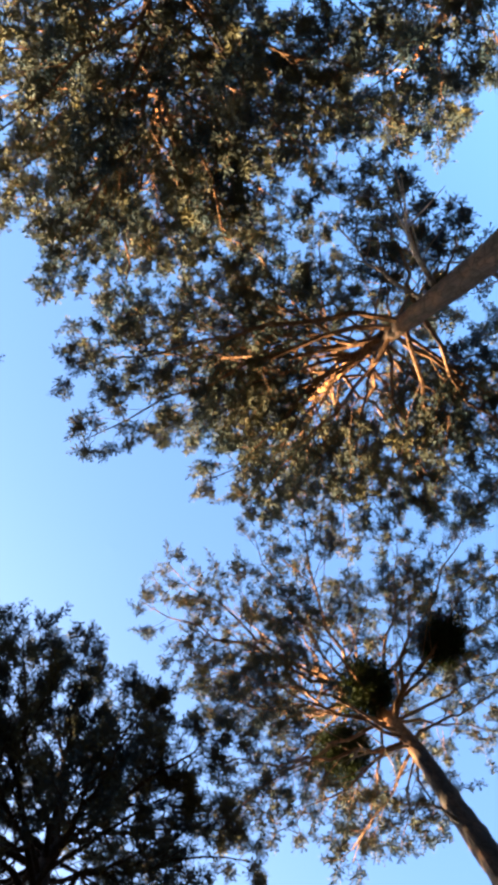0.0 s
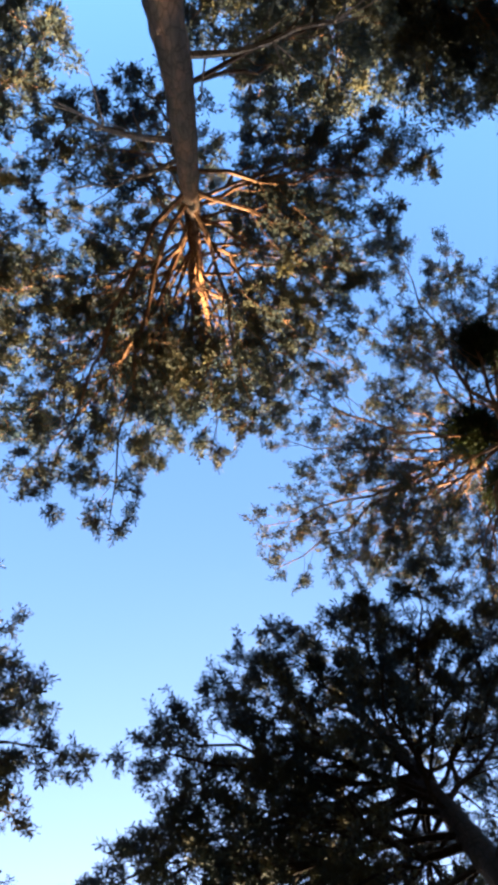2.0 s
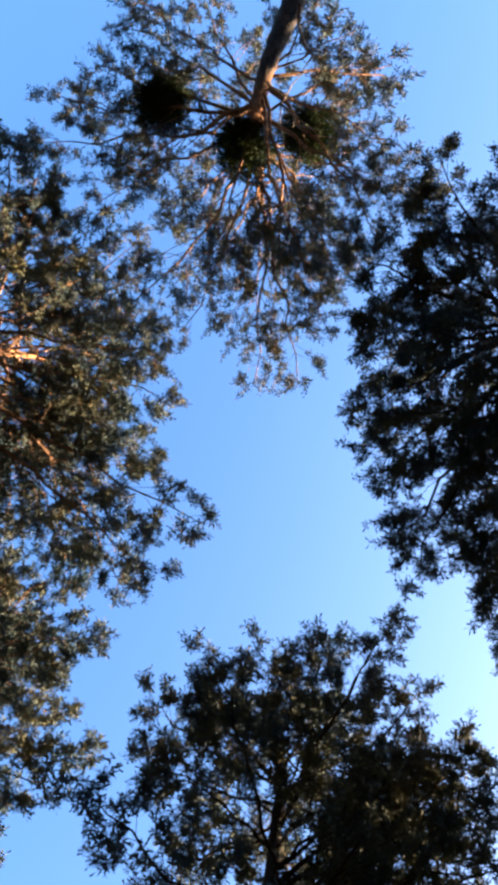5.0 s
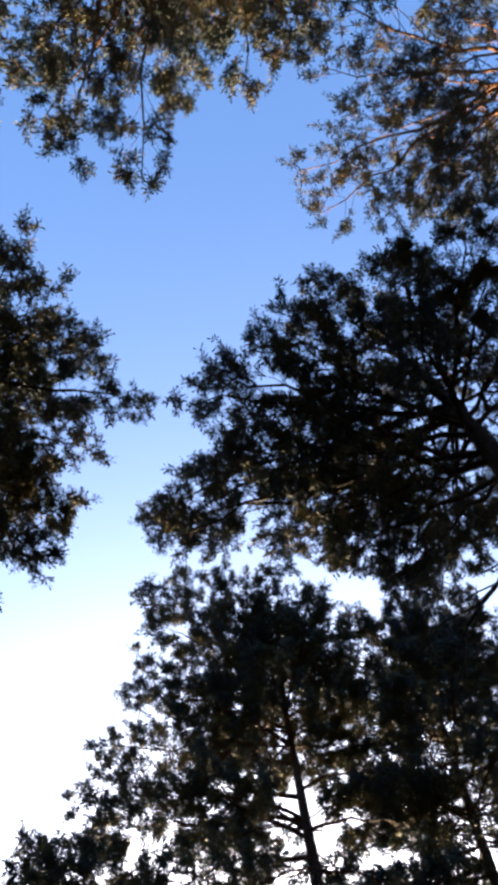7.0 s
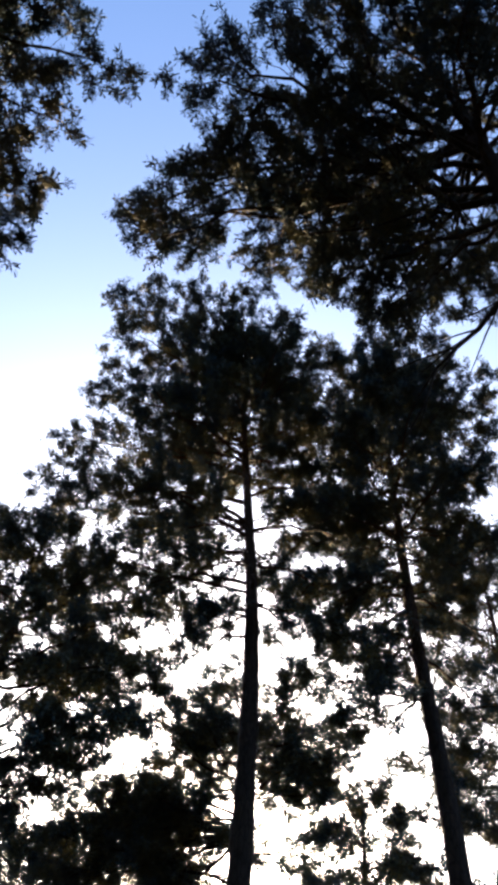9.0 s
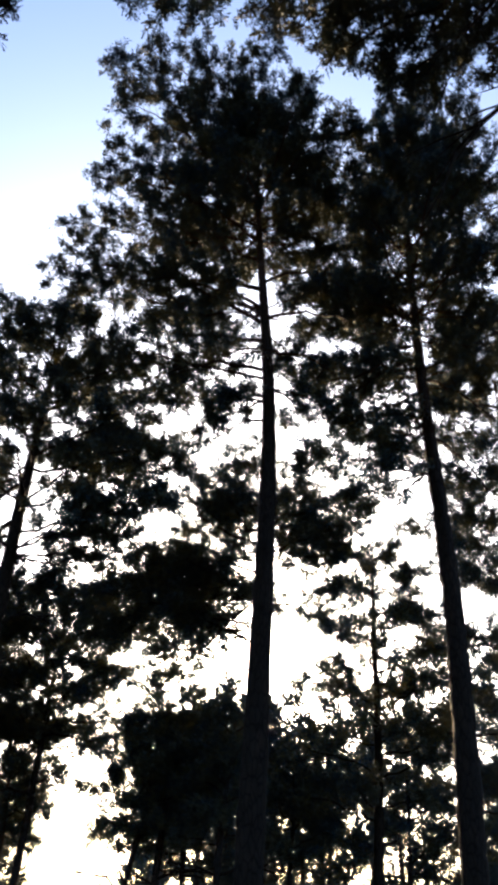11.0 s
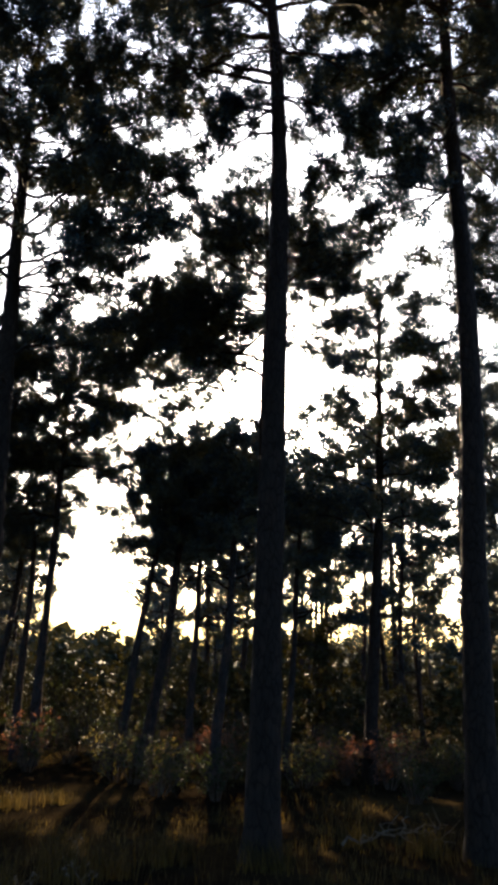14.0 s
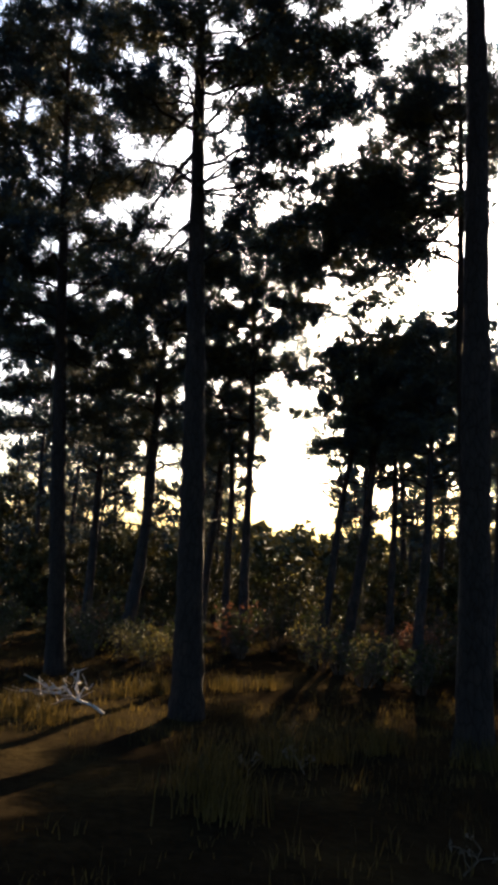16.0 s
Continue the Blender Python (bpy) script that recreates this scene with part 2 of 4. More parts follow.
def limb(rng, p0, p1, r0, style):
    """One limb: wood, side branches and twigs, and the shoots that carry needles."""
    wood, shoots, ways = Soup(), [], []
    p1 = p0 + (p1 - p0) * 0.95
    n1, m = style["steps"]
    length = np.linalg.norm(p1 - p0)
    pts = curve(p0, p1, UP * length * style["arch"] * rng.uniform(-0.5, 2.0) + rng.normal(size=3) * length * 0.08, rng, n1, length * 0.018)
    wood.tube(pts, np.linspace(r0, max(0.006, r0 * 0.16), n1), style["sides"])
    ns = max(4, int(length / style["gap"]))
    for k in range(ns):
        s = style["bare"] + (1 - style["bare"]) * (k + rng.uniform(0, 0.9)) / ns
        i = min(int(s * (n1 - 1)), n1 - 2)
        base = pts[i] + (pts[i + 1] - pts[i]) * (s * (n1 - 1) - i)
        tan = unit(pts[i + 1] - pts[i])
        flat = unit(np.cross(tan, UP) + rng.normal(size=3) * 0.35) * (1 if k % 2 else -1)
        a = rng.uniform(0.55, 1.05)
        ln = (length * 0.4 * (1.05 - s) + 0.16) * rng.uniform(0.65, 1.2)
        tip = base + (tan * math.cos(a) + flat * math.sin(a) + UP * rng.uniform(-0.1, 0.3)) * ln
        sub = curve(base, tip, UP * ln * 0.08, rng, m, ln * 0.03)
        r = max(0.004, r0 * 0.34 * (1.1 - s))
        wood.tube(sub, np.linspace(r, 0.003, m), 3, False)
        nt_ = max(4, int((1 - style["tip"]) * ln / style["twig"]))
        for j in range(nt_):
            w = style["tip"] + (1 - style["tip"]) * (j + rng.uniform(0, 1)) / nt_
            q = min(int(w * (m - 1)), m - 2)
            b2 = sub[q] + (sub[q + 1] - sub[q]) * (w * (m - 1) - q)
            t2 = unit(sub[q + 1] - sub[q])
            d2 = unit(t2 * 0.6 + rng.normal(size=3) * 0.62 + UP * 0.2)
            l2 = rng.uniform(0.12, 0.3) * style["shoot"]
            e2 = b2 + d2 * l2
            if style["twigs"]:
                wood.tube(np.array([b2, e2]), [0.004, 0.003], 3, False)
            for u in (1.0, 0.55)[:style["per"]]:
                if rng.uniform() < style["fill"]:
                    shoots.append(b2 + (e2 - b2) * u)
                    ways.append(d2)
        shoots.append(tip)
        ways.append(unit(tip - base))
    shoots.append(p1)
    ways.append(unit(pts[-1] - pts[-2]))
    return wood, np.array(shoots), np.array(ways)


NEAR = dict(young=False, arch=0.08, sides=5, gap=0.18, bare=0.26, tip=0.42, twig=0.1, shoot=0.85, per=2, fill=0.92, count=25, needle=0.066, width=0.018, along=0.075, puff=0.035, twigs=True, steps=(9, 4))
DENSE = dict(NEAR, fill=1.0, gap=0.135, bare=0.16, twig=0.105, needle=0.074, width=0.022, count=27, puff=0.04)
MIDDLE = dict(NEAR, gap=0.22, tip=0.4, twig=0.115, shoot=1.05, fill=0.92, count=24, needle=0.115, width=0.032, along=0.12, puff=0.06, sides=4, twigs=False)
TALL = dict(NEAR, gap=0.12, twig=0.1, shoot=0.9, fill=0.95, count=22, needle=0.095, width=0.031, along=0.1, puff=0.045, twigs=False)
FAR = dict(NEAR, gap=0.4, tip=0.4, twig=0.22, shoot=1.7, per=1, fill=1.0, count=10, needle=0.24, width=0.13, along=0.22, puff=0.1, sides=3, twigs=False, steps=(5, 3))
LOW = dict(FAR, young=True, gap=0.5, twig=0.3, count=8, needle=0.28, width=0.15)


def stem(rng, height, r0, lean, crook, line=(), top=0.03):
    """The trunk's line and radii, from a flared foot to the top."""
    n = 30
    s = np.linspace(0, 1, n)
    pts = np.c_[lean[0] * s, lean[1] * s, -0.25 + (height + 0.25) * s]
    ph = rng.uniform(0, 6.28, 4)
    pts[:, 0] += crook * (np.sin(3.1 * s + ph[0]) - math.sin(ph[0])) + 0.35 * crook * (np.sin(9 * s + ph[1]) - math.sin(ph[1]))
    pts[:, 1] += crook * (np.sin(2.7 * s + ph[2]) - math.sin(ph[2])) + 0.35 * crook * (np.sin(8 * s + ph[3]) - math.sin(ph[3]))
    if line:
        k = np.array(line)
        for i in (0, 1):
            c = np.interp(pts[:, 2], k[:, 0], k[:, 1 + i])
            pts[:, i] = np.convolve(np.pad(c, 3, mode="edge"), np.ones(7) / 7, "valid") + 0.2 * (pts[:, i] - lean[i] * s)
    rad = top + (r0 - top) * (1 - s) ** 0.85 + r0 * 0.45 * np.exp(-s * height / 0.45)
    return pts, rad


def on_stem(pts, z):
    return np.array([np.interp(z, pts[:, 2], pts[:, i]) for i in range(3)])


def trunk_mesh(rng, pts, rad, sides=16, mat=None):
    s = Soup()
    fine = np.linspace(0, 1, 90 if sides > 9 else 26)
    old = np.linspace(0, 1, len(pts))
    p = np.stack([np.interp(fine, old, pts[:, i]) for i in range(3)], 1)
    r = np.interp(fine, old, rad)
    s.tube(p, r, sides)
    v = np.concatenate(s.v)
    k = sides
    ring = np.repeat(p, k, axis=0)
    out = v - ring
    lump = 1 + 0.05 * rng.normal(size=(len(v), 1)) + 0.05 * np.sin(np.arange(len(v)) % k * 2.4 + 1.3)[:, None]
    s.v = [ring + out * lump]
    return s.mesh("trunk", mat or BARK, True)


def pine(x, y, z, height, r0, crown_from, reach, limbs=(), extra=24, lean=(0, 0), crook=0.12, style=NEAR, seed=1, label="", dead=3, top_share=0.75, split=True, line=(), dark=False, dead_reach=1.0, bare_limbs=(), stout=1.0):
    """A Scots pine. limbs: (height of the joint, tip x, tip y, tip z) of its leading limbs, from the foot; extra: limbs grown by rule."""
    rng = np.random.default_rng(seed)
    tree = new("pine_tree")
    tagged(tree, label or "tall pine with a bare trunk and dark needle crown", "tree", "pines of the wood")
    pts, rad = stem(rng, height, r0, lean, crook, line)
    # dark: trunk and limbs take the bark that has shade in its colour
    part("trunk", trunk_mesh(rng, pts, rad, 16 if split else 9, SHADED_BARK if dark else BARK), tree, "plated bark, coloured dark for backlight" if dark else "plated bark, orange higher up")
    plan = [(h, np.array(tip, dtype=float)) for h, *tip in limbs]
    turn = rng.uniform(0, 6.28)
    for k in range(extra):
        s = (k + rng.uniform(0, 0.8)) / extra
        h = crown_from + (height - crown_from) * s ** 0.9
        a = turn + 2.4 * k
        ln = reach * (0.75 + 0.35 * math.sin(min(1, s * 1.5) * math.pi * 0.5)) * (1 - s ** 2.2 * top_share) * rng.uniform(0.7, 1.15)
        j = on_stem(pts, h)
        plan.append((h, j + np.array([math.sin(a) * ln, math.cos(a) * ln, ln * (0.05 + 0.5 * s) + rng.uniform(-0.2, 0.35)])))
    woods, greens, gn = Soup(), [], 0
    for h, tip in plan:
        j = on_stem(pts, h)
        ln = np.linalg.norm(tip - j)
        wood, sh, wy = limb(rng, j, tip, stout * min(0.011 + 0.0072 * ln, 0.048), style)
        v, f = tufts(rng, sh, wy, style["count"], style["needle"], style["width"], style["along"], style["puff"])
        if split:
            lb = part("limb", wood.mesh("limb", SHADED_BARK if dark else LIMB_BARK), tree)
            tagged(part("needles", tri_mesh("needles", v, f, NEEDLES), lb), kind="stuff")
        else:
            woods.add(np.concatenate(wood.v), np.concatenate(wood.f))
            greens.append(v)
    bare_plan = [(h, np.array(tip, dtype=float)) for h, *tip in bare_limbs]
    for k in range(dead):
        h = crown_from * rng.uniform(0.62, 1.0)
        a, ln = rng.uniform(0, 6.28), rng.uniform(0.5, 1.5) * dead_reach
        bare_plan.append((h, on_stem(pts, h) + np.array([math.sin(a) * ln, math.cos(a) * ln, ln * rng.uniform(-0.25, 0.2)])))
    for h, tip in bare_plan:
        j = on_stem(pts, h)
        ln = np.linalg.norm(tip - j)
        s = Soup()
        c = curve(j, tip, UP * ln * 0.22, rng, 7, 0.03)
        s.tube(c, np.linspace(0.018 + 0.014 * ln, 0.007, 7), 5)
        for i in (2, 3, 4, 5) if ln < 0.9 else (1, 2, 2, 3, 3, 4, 4, 5, 5):
            t2 = c[i] + unit(tip - j + rng.normal(size=3) * ln * 0.7) * ln * rng.uniform(0.2, 0.5)
            s.tube(np.array([c[i], (c[i] + t2) / 2 + rng.normal(size=3) * 0.02, t2]), [0.012, 0.008, 0.003], 4)
        if split:
            part("dead_branch", s.mesh("dead_branch", SHADED_BARK if dark else GREY_WOOD), tree, "bare dead branch")
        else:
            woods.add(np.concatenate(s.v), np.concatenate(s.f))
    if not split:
        tagged(part("branching", woods.mesh("branching", SHADED_BARK), tree), kind="stuff")
        v = np.concatenate(greens)
        tagged(part("needles", tri_mesh("needles", v, np.arange(len(v)).reshape(-1, 3), YOUNG_NEEDLES if style["young"] else NEEDLES), tree), kind="stuff")
    tree.matrix_basis = pose(x, y, z)
    return tree


# ---- the ground ----
def ground_z(x, y):
    """The glade falls gently away in front of the viewer; a wooded rise closes the view far off."""
    d = np.hypot(x, y)
    s = np.clip(y / 13, 0, 1)
    z = -0.85 * s * s * (3 - 2 * s) - 0.012 * np.clip(y - 14, 0, 60)
    z = z + 0.05 * np.sin(x * 0.9 + 0.4) * np.sin(y * 0.8) * np.clip(d / 3, 0, 1) + 0.02 * np.sin(x * 3.1 + y * 2.3)
    r = np.clip((d - 90) / 110, 0, 1)
    return z + r * r * (3 - 2 * r) * (2.2 + 0.5 * np.sin(x * 0.031))


def build_ground():
    r = np.concatenate([[0], np.geomspace(0.35, 3000, 120)])
    a = np.linspace(0, 2 * math.pi, 145)[:-1]
    x, y = np.outer(r, np.sin(a)), np.outer(r, np.cos(a))
    v = np.stack([x, y, ground_z(x, y)], -1).reshape(-1, 3)
    i, j = np.meshgrid(np.arange(len(r) - 1), np.arange(144), indexing="ij")
    j2 = (j + 1) % 144
    q = np.stack([i * 144 + j, i * 144 + j2, (i + 1) * 144 + j2, (i + 1) * 144 + j], -1).reshape(-1, 4)
    f = np.concatenate([q[:, :3], q[:, [0, 2, 3]]])
    f = f[:, ::-1]
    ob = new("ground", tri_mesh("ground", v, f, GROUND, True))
    tagged(ob, "forest floor of needle litter and dry grass, coloured dark for shade", "ground", kind="structure")


build_ground()


def gz(x, y):
    return float(ground_z(np.array(x), np.array(y)))


def near_pine(x, y, limbs, turn=0.0, line=(), grow=1.0, bare_limbs=(), **kw):
    """Leading limbs and trunk line given from the eye's level at the viewer's spot; turn: degrees round that spot; grow: enlarges all of it from the eye."""
    z = gz(x, y)
    c, s = math.cos(radians(turn)), math.sin(radians(turn))
    own = [(h + 1.65 - z, tx * c - ty * s - x, tx * s + ty * c - y, tz + 1.65 - z) for h, tx, ty, tz in limbs]
    own_bare = [(h + 1.65 - z, tx - x, ty - y, tz + 1.65 - z) for h, tx, ty, tz in bare_limbs]
    tree = pine(x, y, z, limbs=own, bare_limbs=own_bare, line=[(h + 1.65 - z, lx - x, ly - y) for h, lx, ly in line], **kw)
    tree.matrix_basis = pose(grow * x, grow * y, 1.65 + grow * (z - 1.65)) @ Matrix.Scale(grow, 4)
    return tree


# ---- the pines round the viewer ----
# behind the viewer: sunlit orange fork, long limbs reaching overhead
near_pine(-0.35, -4.8, [
    (8.8, -1.65, -0.5, 10.2), (8.6, -2.4, -0.9, 9.6), (9.2, -3.0, -2.0, 10.5), (9.2, -0.2, -1.6, 10.6), (9.0, 0.4, -1.9, 10.4),
    (7.6, -1.9, -5.4, 7.9), (8.2, -2.6, -6.2, 9.2), (9.3, 1.2, -3.4, 10.5), (8.6, 2.5, -4.7, 9.8), (8.2, 2.9, -5.4, 9.0),
    (6.7, 1.9, -6.5, 7.7), (6.6, 1.2, -6.7, 7.7), (7.8, -1.2, -6.4, 8.6), (9.4, -3.0, -1.2, 10.2), (9.6, 0.3, -3.0, 11.5), (9.5, -1.2, -2.6, 11.0), (9.0, 2.4, -5.9, 9.4), (9.2, 1.6, -6.2, 9.6),
    (9.4, 1.8, -5.2, 9.9), (9.3, 2.0, -4.2, 10.2), (8.9, 2.2, -6.0, 9.0), (9.6, 1.4, -5.6, 10.6), (9.1, 0.9, -6.6, 9.8), (9.6, 1.9, -3.6, 10.4), (9.2, -1.6, -5.9, 9.8), (9.0, -0.9, -6.4, 9.6), (9.6, -2.0, -5.0, 10.4), (9.6, -2.2, -2.4, 10.8), (9.8, -1.2, -1.8, 11.2)],
    height=15.0, r0=0.27, crown_from=11.4, reach=3.2, extra=30, turn=2.0, line=[(-1.7, -0.5, -4.7), (3, -0.4, -4.8), (5.5, -0.28, -4.8), (7.7, -0.12, -4.8), (8.8, -0.26, -4.8), (13, -0.1, -4.6)], seed=11, dead=2, bare_limbs=[(6.2, 1.55, -5.08, 5.88), (7.65, -1.32, -4.31, 6.06)], style=dict(DENSE, bare=0.22, gap=0.16),
    grow=1.3, label="tall pine with sunlit orange fork and spreading limbs")
# to the side: leaning trunk with three dark mistletoe balls
near_pine(4.45, -0.5, [
    (10.2, 2.8, -5.1, 11.1), (10.4, 3.6, -5.2, 11.2), (10.6, 4.3, -4.7, 11.3), (10.3, 5.0, -4.4, 11.0), (10.8, 2.3, -4.1, 11.6), (11.2, 0.6, -3.2, 11.7),
    (11.0, 0.8, -2.1, 11.6), (11.2, 0.35, -0.7, 12.0), (11.2, 0.6, 0.0, 11.8), (11.0, 1.7, 0.0, 11.6), (10.4, 2.6, -0.1, 11.2), (9.6, 2.9, 0.5, 10.3),
    (9.4, 5.2, -0.2, 10.6), (9.6, 4.2, 0.4, 10.4), (9.8, 2.1, -0.1, 11.6), (9.5, 5.4, -0.9, 10.0)],
    height=16.0, r0=0.21, crown_from=11.0, reach=2.9, extra=26, turn=1.2, line=[(-1.7, 4.45, -0.5), (3, 4.4, -0.75), (6.9, 4.3, -1.2), (8.4, 4.25, -1.55), (10.4, 4.15, -1.93), (12.9, 4.1, -1.85), (15, 4.0, -1.8)], crook=0.06, seed=12, dead=4, style=dict(NEAR, gap=0.16),
    grow=1.3, label="leaning pine carrying round dark mistletoe clumps")
# dark pine in front, seen against the light
near_pine(2.15, 2.35, [
    (8.0, -1.3, 2.05, 9.2), (8.4, -1.1, 1.8, 9.6), (8.8, -0.4, 1.3, 10.2), (9.2, 0.5, 0.9, 10.4), (9.0, 1.5, 0.35, 10.0), (8.6, 2.8, 0.7, 9.8),
    (8.4, 3.4, 0.7, 9.7), (8.0, 4.0, 0.6, 9.5), (7.2, -0.9, 2.9, 8.9), (7.0, -1.9, 3.6, 8.6), (6.6, 1.15, 3.95, 7.6), (6.6, 0.55, 3.7, 7.7), (8.8, 1.9, 0.4, 9.9), (7.8, -1.3, 3.0, 8.8), (7.2, -1.5, 3.4, 8.0),
    (9.2, -0.3, 4.8, 9.8), (9.2, 0.5, 4.9, 9.9), (9.0, 1.3, 5.1, 9.3), (8.8, 1.9, 5.1, 9.0), (9.1, 2.7, 4.8, 9.3), (8.7, -1.9, 4.1, 9.2), (9.2, -2.2, 4.0, 9.9)],
    height=13.6, r0=0.235, crown_from=8.9, reach=2.9, extra=26, line=[(-1.7, 2.0, 2.4), (7.3, 2.06, 2.35), (10.3, 2.14, 2.35), (13, 2.1, 2.2)], crook=0.08, seed=13, dead=5, style=dict(DENSE, gap=0.145, width=0.021),
    dark=True, stout=1.15, grow=1.3, label="broad dark pine with dense crown against the light")
# pine at the other hand, dense, half sunlit
LOWER_BOUGHS = [(8.8, -4.5, -0.7, 9.3), (9.2, -4.0, -0.8, 9.8), (8.6, -4.5, 0.3, 8.9), (8.1, -5.2, 0.3, 8.4), (8.2, -4.8, 1.1, 8.3), (7.4, -5.4, 1.0, 7.7), (7.3, -5.0, 1.6, 7.5), (7.2, -4.8, 2.1, 7.5), (6.9, -4.5, 2.6, 7.3), (7.8, -4.6, 1.7, 8.0), (7.5, -4.3, 2.3, 7.8), (6.8, -4.0, 2.9, 7.3), (7.2, -3.4, 3.0, 7.8), (6.6, -3.4, 3.4, 7.3), (6.8, -2.9, 3.3, 7.7), (7.3, -2.5, 3.1, 8.1)]
near_pine(-4.5, 1.2, [
    (9.2, -3.7, -0.3, 9.7), (9.1, -3.1, -0.2, 9.7), (8.9, -2.7, 0.4, 9.5), (8.8, -2.6, 1.0, 9.3), (8.4, -2.2, 1.8, 9.0), (8.2, -1.7, 2.0, 9.0), (7.8, -2.3, 2.4, 8.6), (7.2, -2.5, 3.0, 8.0), (6.8, -2.9, 3.4, 7.7), (6.6, -3.4, 3.4, 7.3), (6.3, -3.8, 3.6, 7.0), (9.2, -3.6, 0.7, 9.5), (8.6, -3.1, 1.4, 9.0), (8.6, -4.2, 1.4, 8.7), (8.0, -3.5, 2.1, 8.4), (7.5, -3.0, 2.6, 8.1), (7.4, -4.1, 2.4, 7.8), (7.1, -3.4, 2.8, 7.7), (6.7, -4.4, 2.6, 7.2), (6.6, -3.9, 3.0, 7.2), (6.0, -4.4, 3.1, 6.6), (5.9, -4.1, 3.4, 6.6), (5.5, -4.5, 3.2, 6.1), (5.4, -4.2, 3.5, 6.1)] + LOWER_BOUGHS,
    height=12.0, r0=0.2, crown_from=6.4, reach=2.3, extra=22, line=[(-1.7, -4.7, 1.1), (6, -4.5, 1.15), (12, -4.2, 1.3)], seed=14, dead=4, style=DENSE,
    dark=True, grow=1.3, label="dense pine with needles half in golden light")
# further back on that side, a thick golden-lit pine
near_pine(-5.3, -4.5, [
    (8.8, -5.1, -1.8, 10.0), (9.4, -3.8, -1.5, 10.8), (9.2, -3.5, -6.9, 10.0), (9.6, -2.8, -5.6, 11.0), (8.6, -2.7, -7.9, 9.9), (8.0, -6.5, -2.9, 9.0),
    (9.0, -5.9, -6.0, 10.0), (9.6, -3.6, -3.2, 11.0), (9.4, -4.4, -2.2, 10.6), (9.2, -3.2, -4.4, 10.6)],
    height=14.6, r0=0.2, crown_from=7.6, reach=3.5, extra=52, turn=2.0, seed=15, dead=5, style=dict(DENSE, gap=0.14, needle=0.08, width=0.026, count=24), grow=1.3, label="pine with thick golden-lit crown and orange branches")
near_pine(9.6, -8.2, [(11.5, 8.0, -6.4, 12.0), (11.5, 8.1, -5.4, 12.0), (11.0, 7.2, -8.0, 12.4)],
          height=17.0, r0=0.2, crown_from=12.5, reach=2.6, extra=16, turn=2.0, seed=16, style=MIDDLE, grow=1.3, label="tall pine with sunlit high crown")

near_pine(-4.4, -10.4, [(9.6, -4.0, -8.8, 10.4), (9.2, -3.4, -9.2, 10.0)], height=15.0, r0=0.19, crown_from=8.6, reach=3.0, extra=26, seed=17, style=MIDDLE, grow=1.3, label="dark pine standing behind the orange-limbed one")
near_pine(2.4, -10.0, [(8.6, 2.0, -7.6, 9.0), (9.0, 3.2, -7.8, 9.6), (9.2, 3.7, -6.6, 10.0), (9.4, 4.4, -6.6, 10.0), (9.0, 5.1, -7.0, 10.0), (8.8, 4.7, -7.4, 10.0), (8.6, 4.2, -7.2, 9.8), (8.8, 3.4, -7.4, 9.8), (9.4, 5.0, -6.5, 10.1), (9.0, 5.4, -7.6, 9.8)], height=15.0, r0=0.19, crown_from=7.8, reach=3.4, extra=36, seed=18, style=dict(MIDDLE, gap=0.18), grow=1.3, label="dark pine with heavy low boughs")

# ---- the pines before the sun ----
near_pine(0.1, 10.5, [
    (10.4, 0.75, 10.9, 9.7), (9.0, 1.1, 10.2, 8.3), (8.4, 0.6, 10.9, 8.7), (10.0, -1.8, 10.8, 9.3), (10.8, -2.4, 10.2, 10.2), (8.8, -1.2, 10.3, 8.0), (10.6, -4.9, 10.1, 11.5), (12.5, -4.8, 10.5, 13.3), (13.0, -4.1, 9.4, 13.7), (13.6, -3.8, 8.9, 14.3), (14.4, -3.6, 8.4, 15.1), (15.2, -3.9, 8.0, 15.9), (15.8, -3.1, 7.9, 16.4), (15.7, -1.9, 7.9, 16.3), (15.6, -0.8, 7.9, 16.1), (15.2, 0.4, 8.2, 15.7), (14.3, 1.0, 8.8, 14.7), (13.3, 1.0, 9.7, 13.7), (12.9, 1.0, 10.8, 13.2), (11.0, -4.6, 11.0, 11.8), (9.2, -3.1, 10.2, 9.8), (10.9, -2.6, 11.1, 11.4), (8.6, -1.0, 10.3, 8.6), (9.9, -1.5, 10.9, 10.2), (10.7, -3.1, 9.9, 11.2), (13.2, -2.9, 11.0, 13.7), (14.4, -2.6, 10.1, 14.8), (15.1, -1.4, 8.9, 15.4), (15.0, -0.3, 9.2, 15.3), (11.0, 0.7, 10.2, 11.2), (10.0, 0.4, 10.8, 10.1)],
    height=18.7, r0=0.225, crown_from=15.2, reach=2.8, extra=30, line=[(-3, 0.05, 10.5), (3, 0.03, 10.5), (8.6, 0.0, 10.5), (9.9, -0.15, 10.5), (15.5, -0.7, 10.5), (18, -0.8, 10.4)], crook=0.05, seed=21, dead=3, bare_limbs=[(9.4, -1.9, 10.2, 9.0), (10.2, -2.6, 10.8, 9.9), (8.8, -1.5, 10.7, 8.2), (11.0, -2.2, 10.0, 11.2), (9.9, 1.2, 10.3, 9.2), (9.0, 0.9, 10.8, 8.4), (10.8, 1.4, 10.1, 10.4), (8.3, -0.9, 10.2, 7.6), (11.6, -3.0, 10.4, 11.4), (11.8, 1.2, 10.2, 11.8)], style=dict(TALL, gap=0.1, bare=0.1),
    dark=True, label="tall straight pine standing before the low sun")
